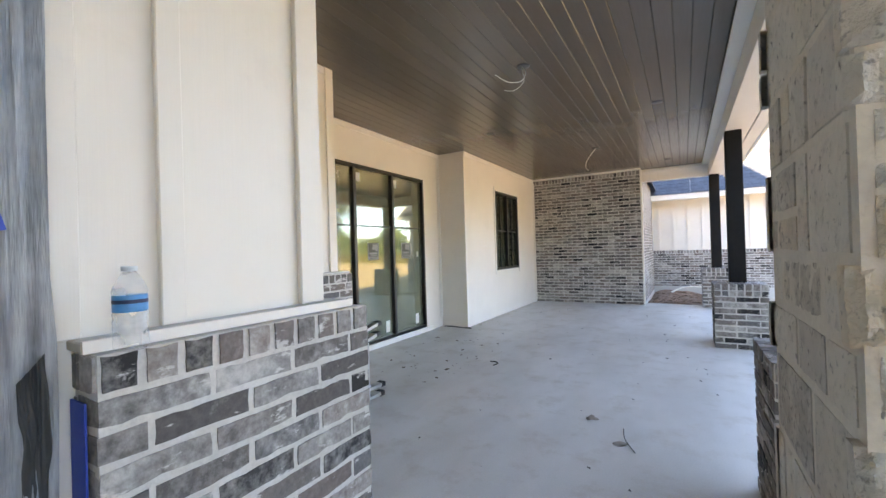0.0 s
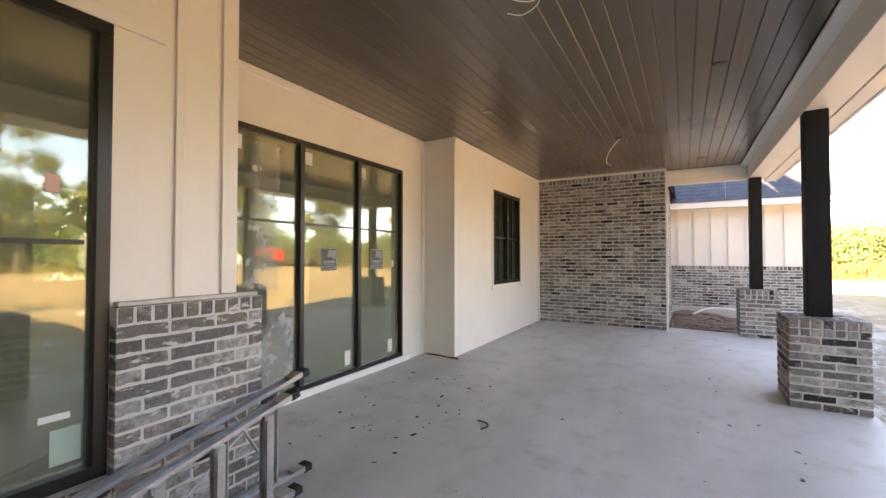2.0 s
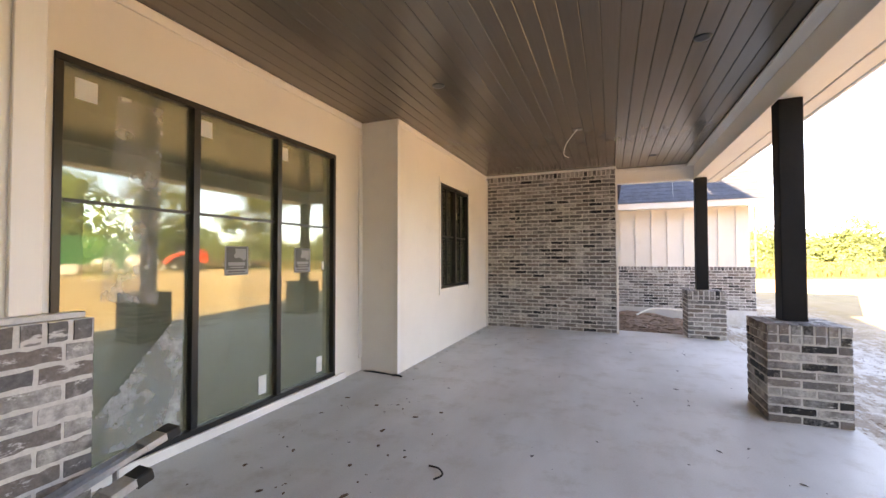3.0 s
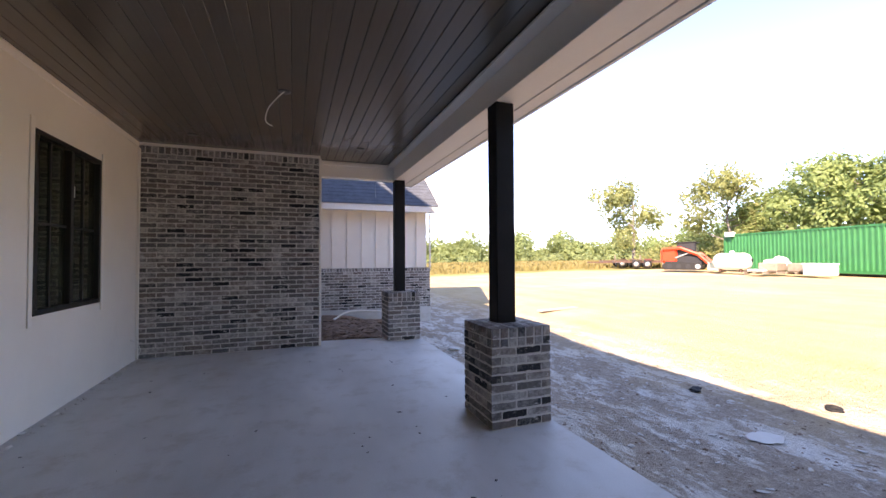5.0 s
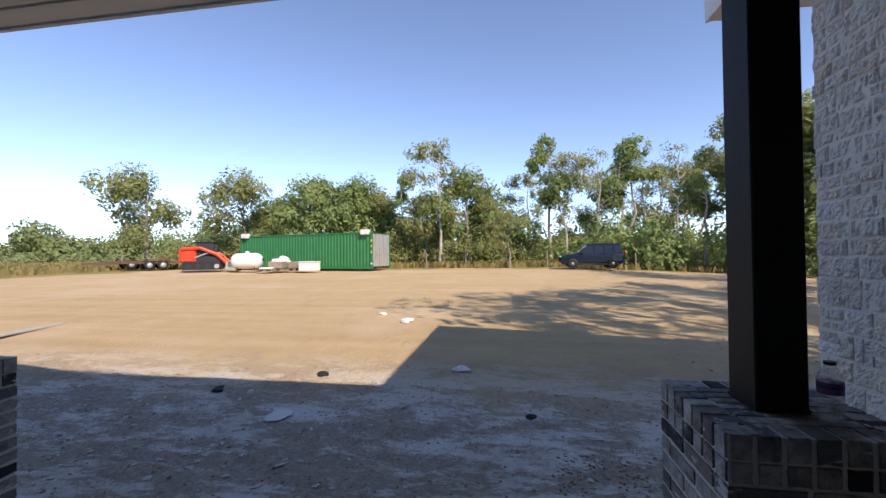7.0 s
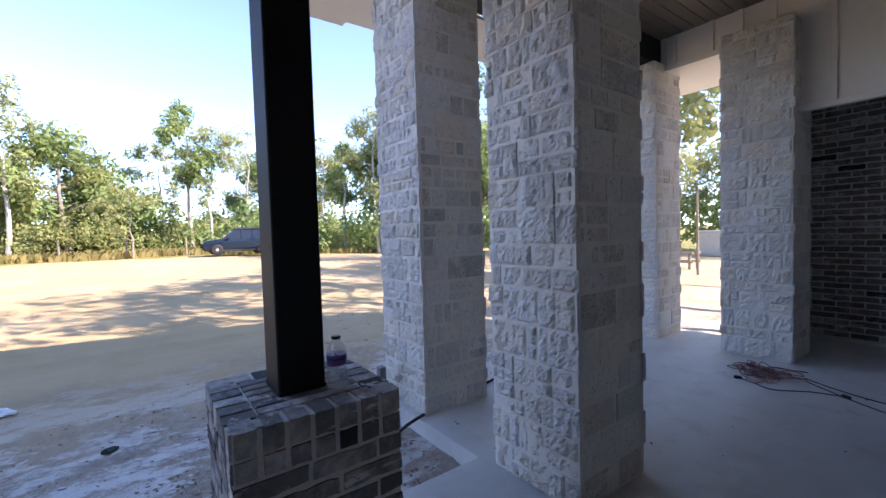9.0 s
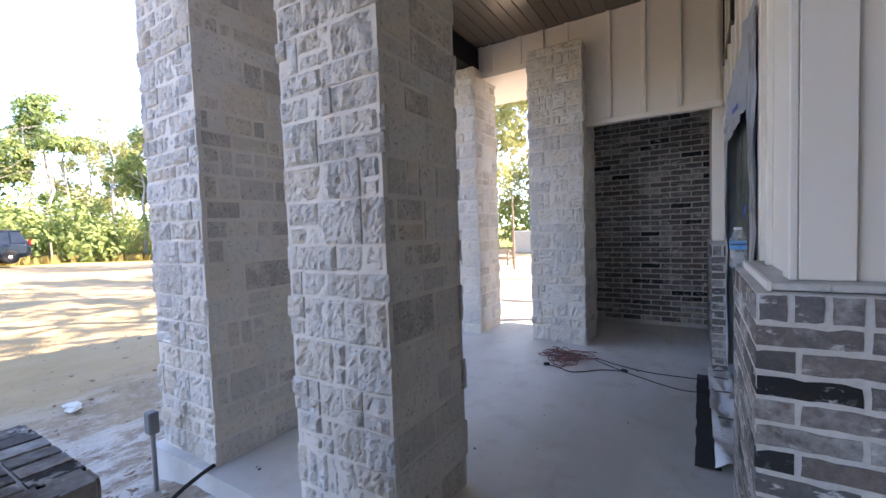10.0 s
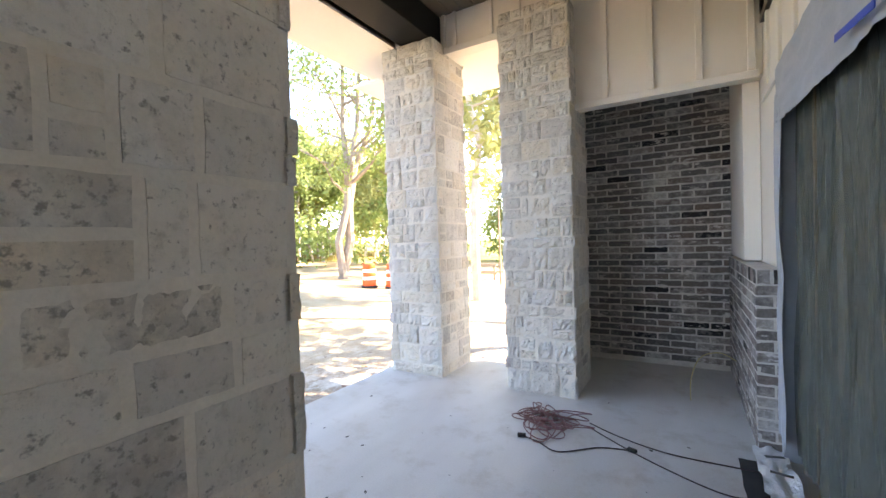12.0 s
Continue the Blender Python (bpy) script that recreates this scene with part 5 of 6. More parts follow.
scatter("soil_pile", "heap of reddish broken soil and roots by the garage", "soil", 420, (0.55, 12.1, 2.2, 14.8), 0.10, 31, lambda x, y: -0.12 + 0.10 * math.exp(-((x - 1.0) / 0.7) ** 2), None, CLODS[0:3])
bm = bmesh.new()
for j in range(22):
    for i in range(14):
        x, y = 0.5 + i * 0.14, 12.0 + j * 0.16
        bm.verts.new((x, y, -0.17 + 0.16 * math.exp(-((x - 1.0) / 0.7) ** 2) * min(1, j / 4) + 0.05 * noise.noise(Vector((x * 4, y * 4, 0)))))
bm.verts.ensure_lookup_table()
for j in range(21):
    for i in range(13):
        bm.faces.new([bm.verts[j * 14 + i], bm.verts[j * 14 + i + 1], bm.verts[(j + 1) * 14 + i + 1], bm.verts[(j + 1) * 14 + i]])
tagged(part("soil_bank", bm, SOIL), "bank of reddish loose soil between porch and garage", "soil", kind="stuff")
PVC = plain("white_pvc", (0.74, 0.71, 0.63), 0.4)
tagged(part("pvc_pipe", tube(curve_pts([(0.95, 14.3, 0.02), (1.3, 14.5, 0.16), (1.8, 14.6, 0.15), (2.4, 14.55, 0.08), (2.8, 14.5, -0.08)]), 0.022, 8), PVC), "bowed white plastic pipe lying on the soil", "pipe")
tagged(part("drain_pipe", tube(curve_pts([(2.6, 3.2, -0.13), (2.80, 2.78, -0.08), (2.90, 2.40, 0.015), (3.09, 1.57, 0.015), (3.2, 1.1, 0.015)]), 0.012, 8), RUBBER), "black flexible tube running over the slab edge", "pipe")
stub = thing("conduit_stub", "grey electrical box on a conduit beside the stone column", "conduit", pose(3.30, 2.47, 0))
part("conduit", tube([(0, 0, -0.35), (0, 0, 0.22)], 0.014, 10), plain("grey_conduit", (0.25, 0.25, 0.25), 0.5), stub)
part("box", box(-0.035, -0.03, 0.20, 0.035, 0.03, 0.34, 0.008), plain("grey_box", (0.16, 0.165, 0.17), 0.45), stub)
for (x, y), s, lab in (((9.0, 6.75), 0.14, "crumpled white plastic bag on the dirt"), ((9.9, 7.6), 0.11, "small white scrap of plastic on the dirt"), ((5.9, 5.2), 0.12, "crumpled white rag on the clay"), ((5.55, 7.1), 0.09, "dark crushed can on the clay"), ((4.9, 8.2), 0.09, "dark bit of rubbish on the clay"), ((4.6, 4.3), 0.06, "small dark cup on the clay"), ((5.6, 2.2), 0.12, "torn plastic scrap on the clay"), ((2.9, 11.6), 0.12, "crushed plastic wrapper beside the pier")):
    bm = bmesh.new()
    bmesh.ops.create_icosphere(bm, subdivisions=3, radius=s)
    for v in bm.verts:
        v.co *= 0.75 + 0.7 * noise.noise(v.co * (3.2 / s * 0.25) + Vector((x, y, 0))) + 0.25 * noise.noise(v.co * (9 / s * 0.25))
        v.co.z = v.co.z * 0.45
    bm.transform(pose(x, y, clod_z(x, y) + s * 0.2))
    tagged(part("litter", bm, PAPER if "dark" not in lab else RUBBER), lab, "litter")
plank = box(-0.75, -0.10, 0.0, 0.75, 0.10, 0.04, 0.004)
plank.transform(pose(7.4, 14.6, ground_z(7.4, 14.6) + 0.02, 0, 0, 12))
tagged(part("plank", plank, plain("grey_board", (0.42, 0.39, 0.34), 0.8)), "weathered form board lying on the dirt", "board")


def puddle(x, y, rx, ry, seed):
    bm = bmesh.new()
    ring = [bm.verts.new((x + rx * (1 + 0.35 * noise.noise(Vector((math.cos(a) * 2 + seed, math.sin(a) * 2, 0)))) * math.cos(a), y + ry * (1 + 0.35 * noise.noise(Vector((math.cos(a) * 2, math.sin(a) * 2 + seed, 3)))) * math.sin(a), 0)) for a in [k * math.tau / 28 for k in range(28)]]
    bm.faces.new(ring)
    z = max(clod_z(x + dx * rx, y + dy * ry) for dx in (-0.6, 0, 0.6) for dy in (-0.6, 0, 0.6)) + 0.012
    bm.transform(pose(0, 0, z))
    tagged(part("clay_patch", bm, plain("smooth_pale_clay", (0.52, 0.50, 0.47), 0.5, vary=0.08)), "smooth pale patch of dried slurry on the clay", "slurry patch")


puddle(4.3, 7.0, 0.17, 0.13, 1)


# ---- yard things far off ----
STEEL_GREEN = plain("green_container_paint", (0.018, 0.16, 0.048), 0.5, vary=0.2, scale=2, fine=20)
GREYSTEEL, WHITEP = plain("grey_steel", (0.42, 0.42, 0.41), 0.5, 0.4), plain("white_enamel", (0.72, 0.71, 0.68), 0.4, vary=0.08)
ORANGE, DARK = plain("orange_machine_paint", (0.62, 0.055, 0.018), 0.4, vary=0.1), plain("dark_machine_parts", (0.02, 0.02, 0.022), 0.55)
RUST, WOODGREY = plain("rusty_steel", (0.10, 0.055, 0.04), 0.8, vary=0.4), plain("weathered_wood", (0.26, 0.21, 0.16), 0.85, vary=0.3)


def container():
    ang = math.degrees(math.atan2(30.2 - 27.6, 26.1 - 13.9))
    c = thing("shipping_container", "green corrugated steel shipping container with white boxes on its corners", "container", pose(27.6, 13.9, 0.52, 0, 0, -ang))
    L, W, H = 12.19, 2.44, 2.59
    for x, name in ((0.0, "side_wall"), (W, "side_wall")):
        bm = bmesh.new()
        n = 44
        pitch = (L - 0.3) / n
        prof = []
        for i in range(n):
            y = 0.15 + i * pitch
            prof += [(y, 0.0), (y + pitch * 0.3, 0.0), (y + pitch * 0.45, 0.04), (y + pitch * 0.8, 0.04)]
        prof.append((L - 0.15, 0.0))
        s = 1 if x == 0 else -1
        lo, hi = [bm.verts.new((x + s * d, y, 0.16)) for y, d in prof], [bm.verts.new((x + s * d, y, H - 0.1)) for y, d in prof]
        for i in range(len(prof) - 1):
            bm.faces.new((lo[i], lo[i + 1], hi[i + 1], hi[i]))
        part(name, bm, STEEL_GREEN, c)
        part("bottom_rail", box(x - 0.03, 0, 0, x + 0.03, L, 0.16), STEEL_GREEN, c)
        part("top_rail", box(x - 0.03, 0, H - 0.1, x + 0.03, L, H), STEEL_GREEN, c)
        for y in (0.0, L - 0.15):
            part("corner_post", box(x - 0.06, y, 0, x + 0.06, y + 0.16, H, 0.01), STEEL_GREEN, c)
            for z in (0.0, H - 0.12):
                part("corner_casting", box(x - 0.075, y - 0.015, z, x + 0.075, y + 0.17, z + 0.12, 0.01), STEEL_GREEN, c)
    part("roof", box(0.03, 0.05, H - 0.06, W - 0.03, L - 0.05, H - 0.03), STEEL_GREEN, c)
    part("floor", box(0.03, 0.05, 0.1, W - 0.03, L - 0.05, 0.15), DARK, c)
    part("end_wall", box(0.03, L - 0.06, 0.1, W - 0.03, L - 0.02, H - 0.05), STEEL_GREEN, c)
    for x0, x1 in ((0.08, W / 2 - 0.01), (W / 2 + 0.01, W - 0.08)):
        d = part("door", box(x0, 0.02, 0.16, x1, 0.07, H - 0.12, 0.01), GREYSTEEL, c)
        for f in (0.28, 0.72):
            x = x0 + f * (x1 - x0)
            part("lock_rod", tube([(x, -0.02, 0.12), (x, -0.02, H - 0.1)], 0.022, 8), GREYSTEEL, d)
            part("rod_handle", box(x - 0.02, -0.05, 1.0, x + 0.3, -0.03, 1.05), GREYSTEEL, d)
    for y in (0.25, L - 0.9):
        part("light_box", box(-0.25, y, H - 0.18, 0.1, y + 0.62, H + 0.16, 0.02), WHITEP, c, "white box on the container's corner")
    for z in (0.3, 1.1, 1.5, 1.9):
        part("decal", box(-0.075, 0.03, z, -0.062, 0.13, z + 0.16), plain("yellow_decal", (0.6, 0.5, 0.06), 0.5) if z > 1 else WHITEP, c)


container()


def skid_steer():
    s = thing("skid_steer", "orange compact track loader with its bucket down", "loader", pose(27.2, 26.6, 0.50, 0, 0, -62))
    part("chassis", box(-1.2, -0.62, 0.35, 1.15, 0.62, 1.05, 0.06), DARK, s)
    part("engine_cover", box(-1.5, -0.72, 0.55, -0.45, 0.72, 1.62, 0.12), ORANGE, s)
    part("rear_door", box(-1.56, -0.6, 0.6, -1.49, 0.6, 1.45, 0.02), ORANGE, s)
    for y in (-0.78, 0.78):
        t = bmesh.new()
        prof = [(-1.25, 0.05), (0.95, 0.05), (1.2, 0.28), (1.1, 0.55), (-1.1, 0.68), (-1.42, 0.35)]
        a, b = [t.verts.new((x, y - 0.16, z)) for x, z in prof], [t.verts.new((x, y + 0.16, z)) for x, z in prof]
        t.faces.new(a)
        t.faces.new(b[::-1])
        for i in range(6):
            t.faces.new((a[i], b[i], b[(i + 1) % 6], a[(i + 1) % 6]))
        bmesh.ops.recalc_face_normals(t, faces=t.faces[:])
        tr = part("track", t, RUBBER, s)
        for x in (-0.9, -0.3, 0.3, 0.9):
            part("roller", lathe([(0.16, -0.18), (0.17, -0.16), (0.17, 0.16), (0.16, 0.18)], 14, m=pose(x, y, 0.3, 90)), GREYSTEEL if x > 0.8 else DARK, tr)
        part("lift_arm", tube([(-1.35, y * 0.95, 1.55), (-0.2, y * 0.95, 1.62), (0.9, y * 0.95, 1.15), (1.55, y * 0.95, 0.5)], 0.13, 6), ORANGE, s)
        part("cylinder", tube([(-0.6, y * 0.85, 0.9), (0.5, y * 0.85, 1.35)], 0.05, 8), GREYSTEEL, s)
    cab = part("cab", box(-0.5, -0.5, 1.0, 0.72, 0.5, 2.02, 0.08), DARK, s)
    part("roof", box(-0.6, -0.55, 2.0, 0.78, 0.55, 2.08, 0.03), DARK, cab)
    part("cab_window", box(0.722, -0.4, 1.2, 0.73, 0.4, 1.9), GLASS, cab)
    b = bmesh.new()
    prof = [(1.5, 0.62), (1.45, 0.08), (2.25, 0.04), (2.25, 0.08), (1.62, 0.2), (1.6, 0.6)]
    a, c = [b.verts.new((x, -0.92, z)) for x, z in prof], [b.verts.new((x, 0.92, z)) for x, z in prof]
    b.faces.new(a)
    b.faces.new(c[::-1])
    for i in range(6):
        b.faces.new((a[i], c[i], c[(i + 1) % 6], a[(i + 1) % 6]))
    bmesh.ops.recalc_face_normals(b, faces=b.faces[:])
    part("bucket", b, GREYSTEEL, s)


skid_steer()
tank = thing("storage_tank", "white cylindrical tank lying on short legs", "tank", pose(26.3, 22.6, 0.50, 0, 0, -80))
part("shell", lathe([(0.05, -1.06), (0.3, -1.02), (0.46, -0.9), (0.54, -0.7), (0.55, 0.7), (0.46, 0.9), (0.3, 1.02), (0.05, 1.06)], 24, m=pose(0, 0, 0.66, 0, 90, 0)), WHITEP, tank)
part("dome", lathe([(0.14, 0.0), (0.15, 0.1), (0.1, 0.16)], 16, m=pose(0, 0, 1.18)), WHITEP, tank)
for x in (-0.6, 0.6):
    part("leg", box(x - 0.05, -0.35, 0.0, x + 0.05, 0.35, 0.2, 0.01), RUST, tank)
part("flange", lathe([(0.13, 0.0), (0.13, 0.04), (0.05, 0.05)], 14, m=pose(1.03, 0.1, 0.75, 0, 90, 0)), DARK, tank)


def pallet(x, y, z, a, load, label):
    p = thing("pallet", label, "pallet", pose(x, y, z, 0, 0, a), "pallets by the container")
    for i in range(7):
        part("slat", box(-0.6, -0.5 + i * 0.155, 0.10, 0.6, -0.41 + i * 0.155, 0.125), WOODGREY, p)
    for yy in (-0.48, 0.0, 0.48):
        part("runner", box(-0.6, yy - 0.04, 0.0, 0.6, yy + 0.04, 0.1), WOODGREY, p)
    for n, b, m in load:
        part(n, box(*b, 0.05), m, p)


pallet(25.6, 20.6, 0.47, 10, [("bag", (-0.5, -0.45, 0.13, 0.5, 0.4, 0.26), WHITEP)], "wooden pallet with a flat white bag")
pallet(26.2, 20.2, 0.49, 5, [("crate", (-0.55, -0.48, 0.13, 0.55, 0.48, 0.62), WOODGREY)], "grey wooden crate on a pallet")
pallet(26.6, 18.9, 0.49, -4, [("crate", (-0.55, -0.48, 0.13, 0.55, 0.48, 0.60), WOODGREY)], "grey slatted crate on a pallet")
heap = bmesh.new()
bmesh.ops.create_icosphere(heap, subdivisions=3, radius=0.75)
for v in heap.verts:
    v.co *= 0.85 + 0.35 * noise.noise(v.co * 2.2)
    v.co.z = max(-0.1, v.co.z * 0.8)
heap.transform(pose(27.0, 20.4, 0.95))
tagged(part("tarp_heap", heap, WHITEP), "heap covered by a crumpled white tarp", "tarp")
chest = thing("white_chest", "white plastic chest on the dirt by the container", "chest", pose(25.9, 17.75, 0.46, 0, 0, -6))
part("body", box(-0.35, -0.62, 0.0, 0.35, 0.62, 0.55, 0.04), WHITEP, chest)
part("lid", box(-0.38, -0.65, 0.555, 0.38, 0.65, 0.64, 0.03), WHITEP, chest)


def trailer(x, y, a, L, label):
    t = thing("flatbed_trailer", label, "trailer", pose(x, y, 0.5, 0, 0, a), "trailers at the yard's edge")
    part("deck", box(-L / 2, -1.0, 0.55, L / 2, 1.0, 0.64), WOODGREY, t)
    for yy in (-1.02, 1.02):
        part("side_rail", box(-L / 2, yy - 0.04, 0.5, L / 2, yy + 0.04, 0.7), RUST, t)
        for xx in (-0.45, 0.45):
            w = part("wheel", lathe([(0.2, -0.11), (0.36, -0.1), (0.37, 0.0), (0.36, 0.1), (0.2, 0.11)], 18, m=pose(xx, yy * 1.08, 0.37, 90)), RUBBER, t)
            part("rim", lathe([(0.02, -0.12), (0.2, -0.115), (0.2, 0.115), (0.02, 0.12)], 14, m=pose(xx, yy * 1.08, 0.37, 90)), GREYSTEEL, w)
        part("fender", box(-0.95, yy * 1.08 - 0.13, 0.78, 0.95, yy * 1.08 + 0.13, 0.82), RUST, t)
    part("tongue", box(L / 2, -0.06, 0.45, L / 2 + 1.3, 0.06, 0.58), RUST, t)
    part("tail_board", box(-L / 2 - 0.05, -1.0, 0.5, -L / 2, 1.0, 0.85), plain("red_tail_board", (0.35, 0.03, 0.03), 0.6), t)


trailer(31.0, 36.6, 150, 4.4, "rusty flatbed trailer with a wooden deck")
trailer(29.6, 33.2, 140, 4.6, "second flatbed trailer loaded with planks")


def car():
    c = thing("parked_car", "dark blue compact suv parked on the gravel edge", "car", pose(29.6, -1.0, 0.44, 0, 0, -92))
    paint = plain("dark_blue_paint", (0.012, 0.022, 0.038), 0.22, 0.3, vary=0.1, relief=0)
    L, W = 4.15, 1.76
    # half outline of the body, bonnet towards -x
    stations = [(-2.07, 0.42, 0.72, 0.70), (-1.95, 0.28, 0.86, 0.80), (-1.3, 0.24, 0.98, 0.86), (-0.95, 0.24, 1.02, 0.88), (0.0, 0.22, 1.02, 0.88), (1.2, 0.24, 1.02, 0.88), (1.85, 0.3, 1.0, 0.84), (2.05, 0.42, 0.92, 0.76)]
    bm = bmesh.new()
    rings = []
    for x, lo, hi, hw in stations:
        rings.append([bm.verts.new((x, y, z)) for y, z in ((-hw * 0.92, lo), (-hw, lo + 0.2), (-hw, hi - 0.16), (-hw * 0.9, hi), (hw * 0.9, hi), (hw, hi - 0.16), (hw, lo + 0.2), (hw * 0.92, lo))])
    for r0, r1 in zip(rings, rings[1:]):
        for k in range(8):
            bm.faces.new((r0[k], r0[(k + 1) % 8], r1[(k + 1) % 8], r1[k]))
    bm.faces.new(rings[0])
    bm.faces.new(rings[-1][::-1])
    bmesh.ops.recalc_face_normals(bm, faces=bm.faces[:])
    bmesh.ops.bevel(bm, geom=bm.edges[:], offset=0.02, segments=1, affect="EDGES")
    body = part("body", bm, paint, c)
    cabin = bmesh.new()
    lo, hi = [(-1.0, 0.80), (1.95, 0.80), (1.95, -0.80), (-1.0, -0.80)], [(-0.30, 0.62), (1.72, 0.62), (1.72, -0.62), (-0.30, -0.62)]
    a, b = [cabin.verts.new((x, y, 1.0)) for x, y in lo], [cabin.verts.new((x, y, 1.56)) for x, y in hi]
    for i in range(4):
        cabin.faces.new((a[i], a[(i + 1) % 4], b[(i + 1) % 4], b[i]))
    cabin.faces.new(b)
    cabin.faces.new(a[::-1])
    bmesh.ops.recalc_face_normals(cabin, faces=cabin.faces[:])
    part("glasshouse", cabin, plain("tinted_glass", (0.012, 0.014, 0.016), 0.06, vary=0.05, relief=0, spec=0.8), c)
    part("roof", box(-0.34, -0.65, 1.55, 1.76, 0.65, 1.62, 0.03), paint, c)
    for x in (0.12, 0.75, 1.35):
        for s in (-1, 1):
            part("pillar", tube([(x, s * 0.805, 1.0), (x, s * 0.63, 1.57)], 0.035, 6), paint, c)
    for s in (-1, 1):
        part("roof_rail", tube([(-0.1, s * 0.58, 1.66), (1.6, s * 0.58, 1.66)], 0.018, 6), DARK, c)
        part("mirror", box(-0.75, s * 0.88, 1.0, -0.6, s * 1.02, 1.13, 0.02), paint, c)
        part("headlight", box(-2.05, s * 0.5 - 0.16, 0.72, -1.9, s * 0.5 + 0.16, 0.82, 0.02), WHITEP, c)
        part("tail_light", box(1.98, s * 0.66 - 0.1, 0.85, 2.08, s * 0.66 + 0.1, 1.15, 0.02), plain("red_lens", (0.3, 0.01, 0.01), 0.3), c)
        part("sill", box(-1.0, s * 0.86 - 0.03, 0.22, 1.0, s * 0.86 + 0.03, 0.34, 0.01), DARK, c)
        for x in (-1.28, 1.27):
            w = part("wheel", lathe([(0.22, -0.1), (0.32, -0.1), (0.34, -0.06), (0.34, 0.06), (0.32, 0.1), (0.22, 0.1)], 22, m=pose(x, s * 0.82, 0.34, 90)), RUBBER, c)
            part("rim", lathe([(0.03, -0.105), (0.21, -0.09), (0.21, 0.09), (0.03, 0.105)], 18, m=pose(x, s * 0.82, 0.34, 90)), ALU, w)
            for k in range(5):
                part("spoke_gap", box(0.07, -0.03, -0.112, 0.17, 0.03, -0.095 if s < 0 else 0.112, m=pose(x, s * 0.82, 0.34, 90) @ Matrix.Rotation(k * math.tau / 5, 4, "Z")), DARK, w)


car()


def barrel(x, y):
    b = thing("traffic_barrel", "orange traffic barrel with white bands", "barrel", pose(x, y, ground_z(x, y)), "traffic barrels by the road")
    oj, wb = plain("barrel_orange", (0.75, 0.10, 0.02), 0.5, vary=0.06), plain("barrel_white", (0.8, 0.78, 0.74), 0.4, vary=0.04)
    zs = [(0.0, 0.10, 0.33, RUBBER, "base"), (0.10, 0.34, 0.29, oj, "orange_band"), (0.34, 0.48, 0.28, wb, "white_band"), (0.48, 0.64, 0.27, oj, "orange_band"), (0.64, 0.78, 0.26, wb, "white_band"), (0.78, 1.0, 0.25, oj, "orange_band")]
    for z0, z1, r, m, n in zs:
        part(n, lathe([(r * 0.97, z0), (r, z0 + 0.015), (r * 0.99, z1 - 0.015), (r * 0.96, z1)], 18), m, b)


barrel(11.9, -10.6)
barrel(11.0, -11.0)


def pole(x, y, h, r, name, label, material=WOODGREY):
    p = thing(name, label, "pole", pose(x, y, ground_z(x, y)))
    part("shaft", tube([(0, 0, -0.2), (0, 0, h * 0.5), (0.02, 0, h)], r, 8, taper=0.8), material, p)
    return p


pole(8.0, -15.2, 3.6, 0.06, "sign_post", "tall thin weathered post beside the drive")
frame_x, frame_y = 9.6, -17.2
bench = thing("timber_frame", "low weathered timber frame by the drive", "timber frame", pose(frame_x, frame_y, ground_z(frame_x, frame_y)))
for x in (-0.6, 0.6):
    for y in (-0.4, 0.4):
        part("leg", box(x - 0.05, y - 0.05, 0, x + 0.05, y + 0.05, 0.8), WOODGREY, bench)
for y in (-0.4, 0.4):
    part("rail", box(-0.75, y - 0.06, 0.72, 0.75, y + 0.06, 0.82), WOODGREY, bench)
    part("rail", box(-0.75, y - 0.04, 0.3, 0.75, y + 0.04, 0.4), WOODGREY, bench)
tankb = thing("white_utility_box", "pale utility cabinet far off beside the drive", "cabinet", pose(11.2, -26.0, ground_z(11.2, -26)))
part("body", box(-0.9, -0.5, 0, 0.9, 0.5, 1.6, 0.04), GREYSTEEL, tankb)
part("lid", box(-0.95, -0.55, 1.605, 0.95, 0.55, 1.68, 0.02), WHITEP, tankb)

# wire fence along the woods
for i in range(26):
    y = 40 - i * 3.2
    x = 33.0 + 0.3 * math.sin(i * 2.1)
    f = thing("fence_post", "weathered wooden fence post in dry grass", "fence post", pose(x, y, ground_z(x, y)), "fence posts along the woods")
    part("post", tube([(0, 0, -0.2), (0.01, 0.01, 1.25)], 0.055, 7), WOODGREY, f)


# ---- trees ----
def crown_mesh(name, rng, lobes, leaves, size, material, gaps=-0.12):
    v, f = [], []
    total = sum(r ** 2 for _, r in lobes)
    for c, r in lobes:
        for _ in range(int(leaves * r * r / total)):
            d = Vector((rng.gauss(0, 1), rng.gauss(0, 1), rng.gauss(0, 0.8))).normalized() * r * rng.uniform(0.25, 1.0) ** 0.6
            if noise.noise((c + d) * 0.9 / max(0.6, r * 0.5)) < gaps:
                continue
            p = c + d
            s = size * rng.uniform(0.5, 1.3)
            face = d.normalized() * 0.9 + Vector((rng.gauss(0, 0.45), rng.gauss(0, 0.45), 0.35 + rng.gauss(0, 0.45)))
            a = face.cross(Vector((rng.gauss(0, 1), rng.gauss(0, 1), rng.gauss(0, 1)))).normalized()
            b = face.cross(a).normalized()
            k = len(v)
            v += [p - a * s, p - b * s * 0.45, p + a * s, p + b * s * 0.45]
            f.append((k, k + 1, k + 2, k + 3))
    me = bpy.data.meshes.new(name)
    me.from_pydata(v, [], f)
    me.materials.append(material)
    return me


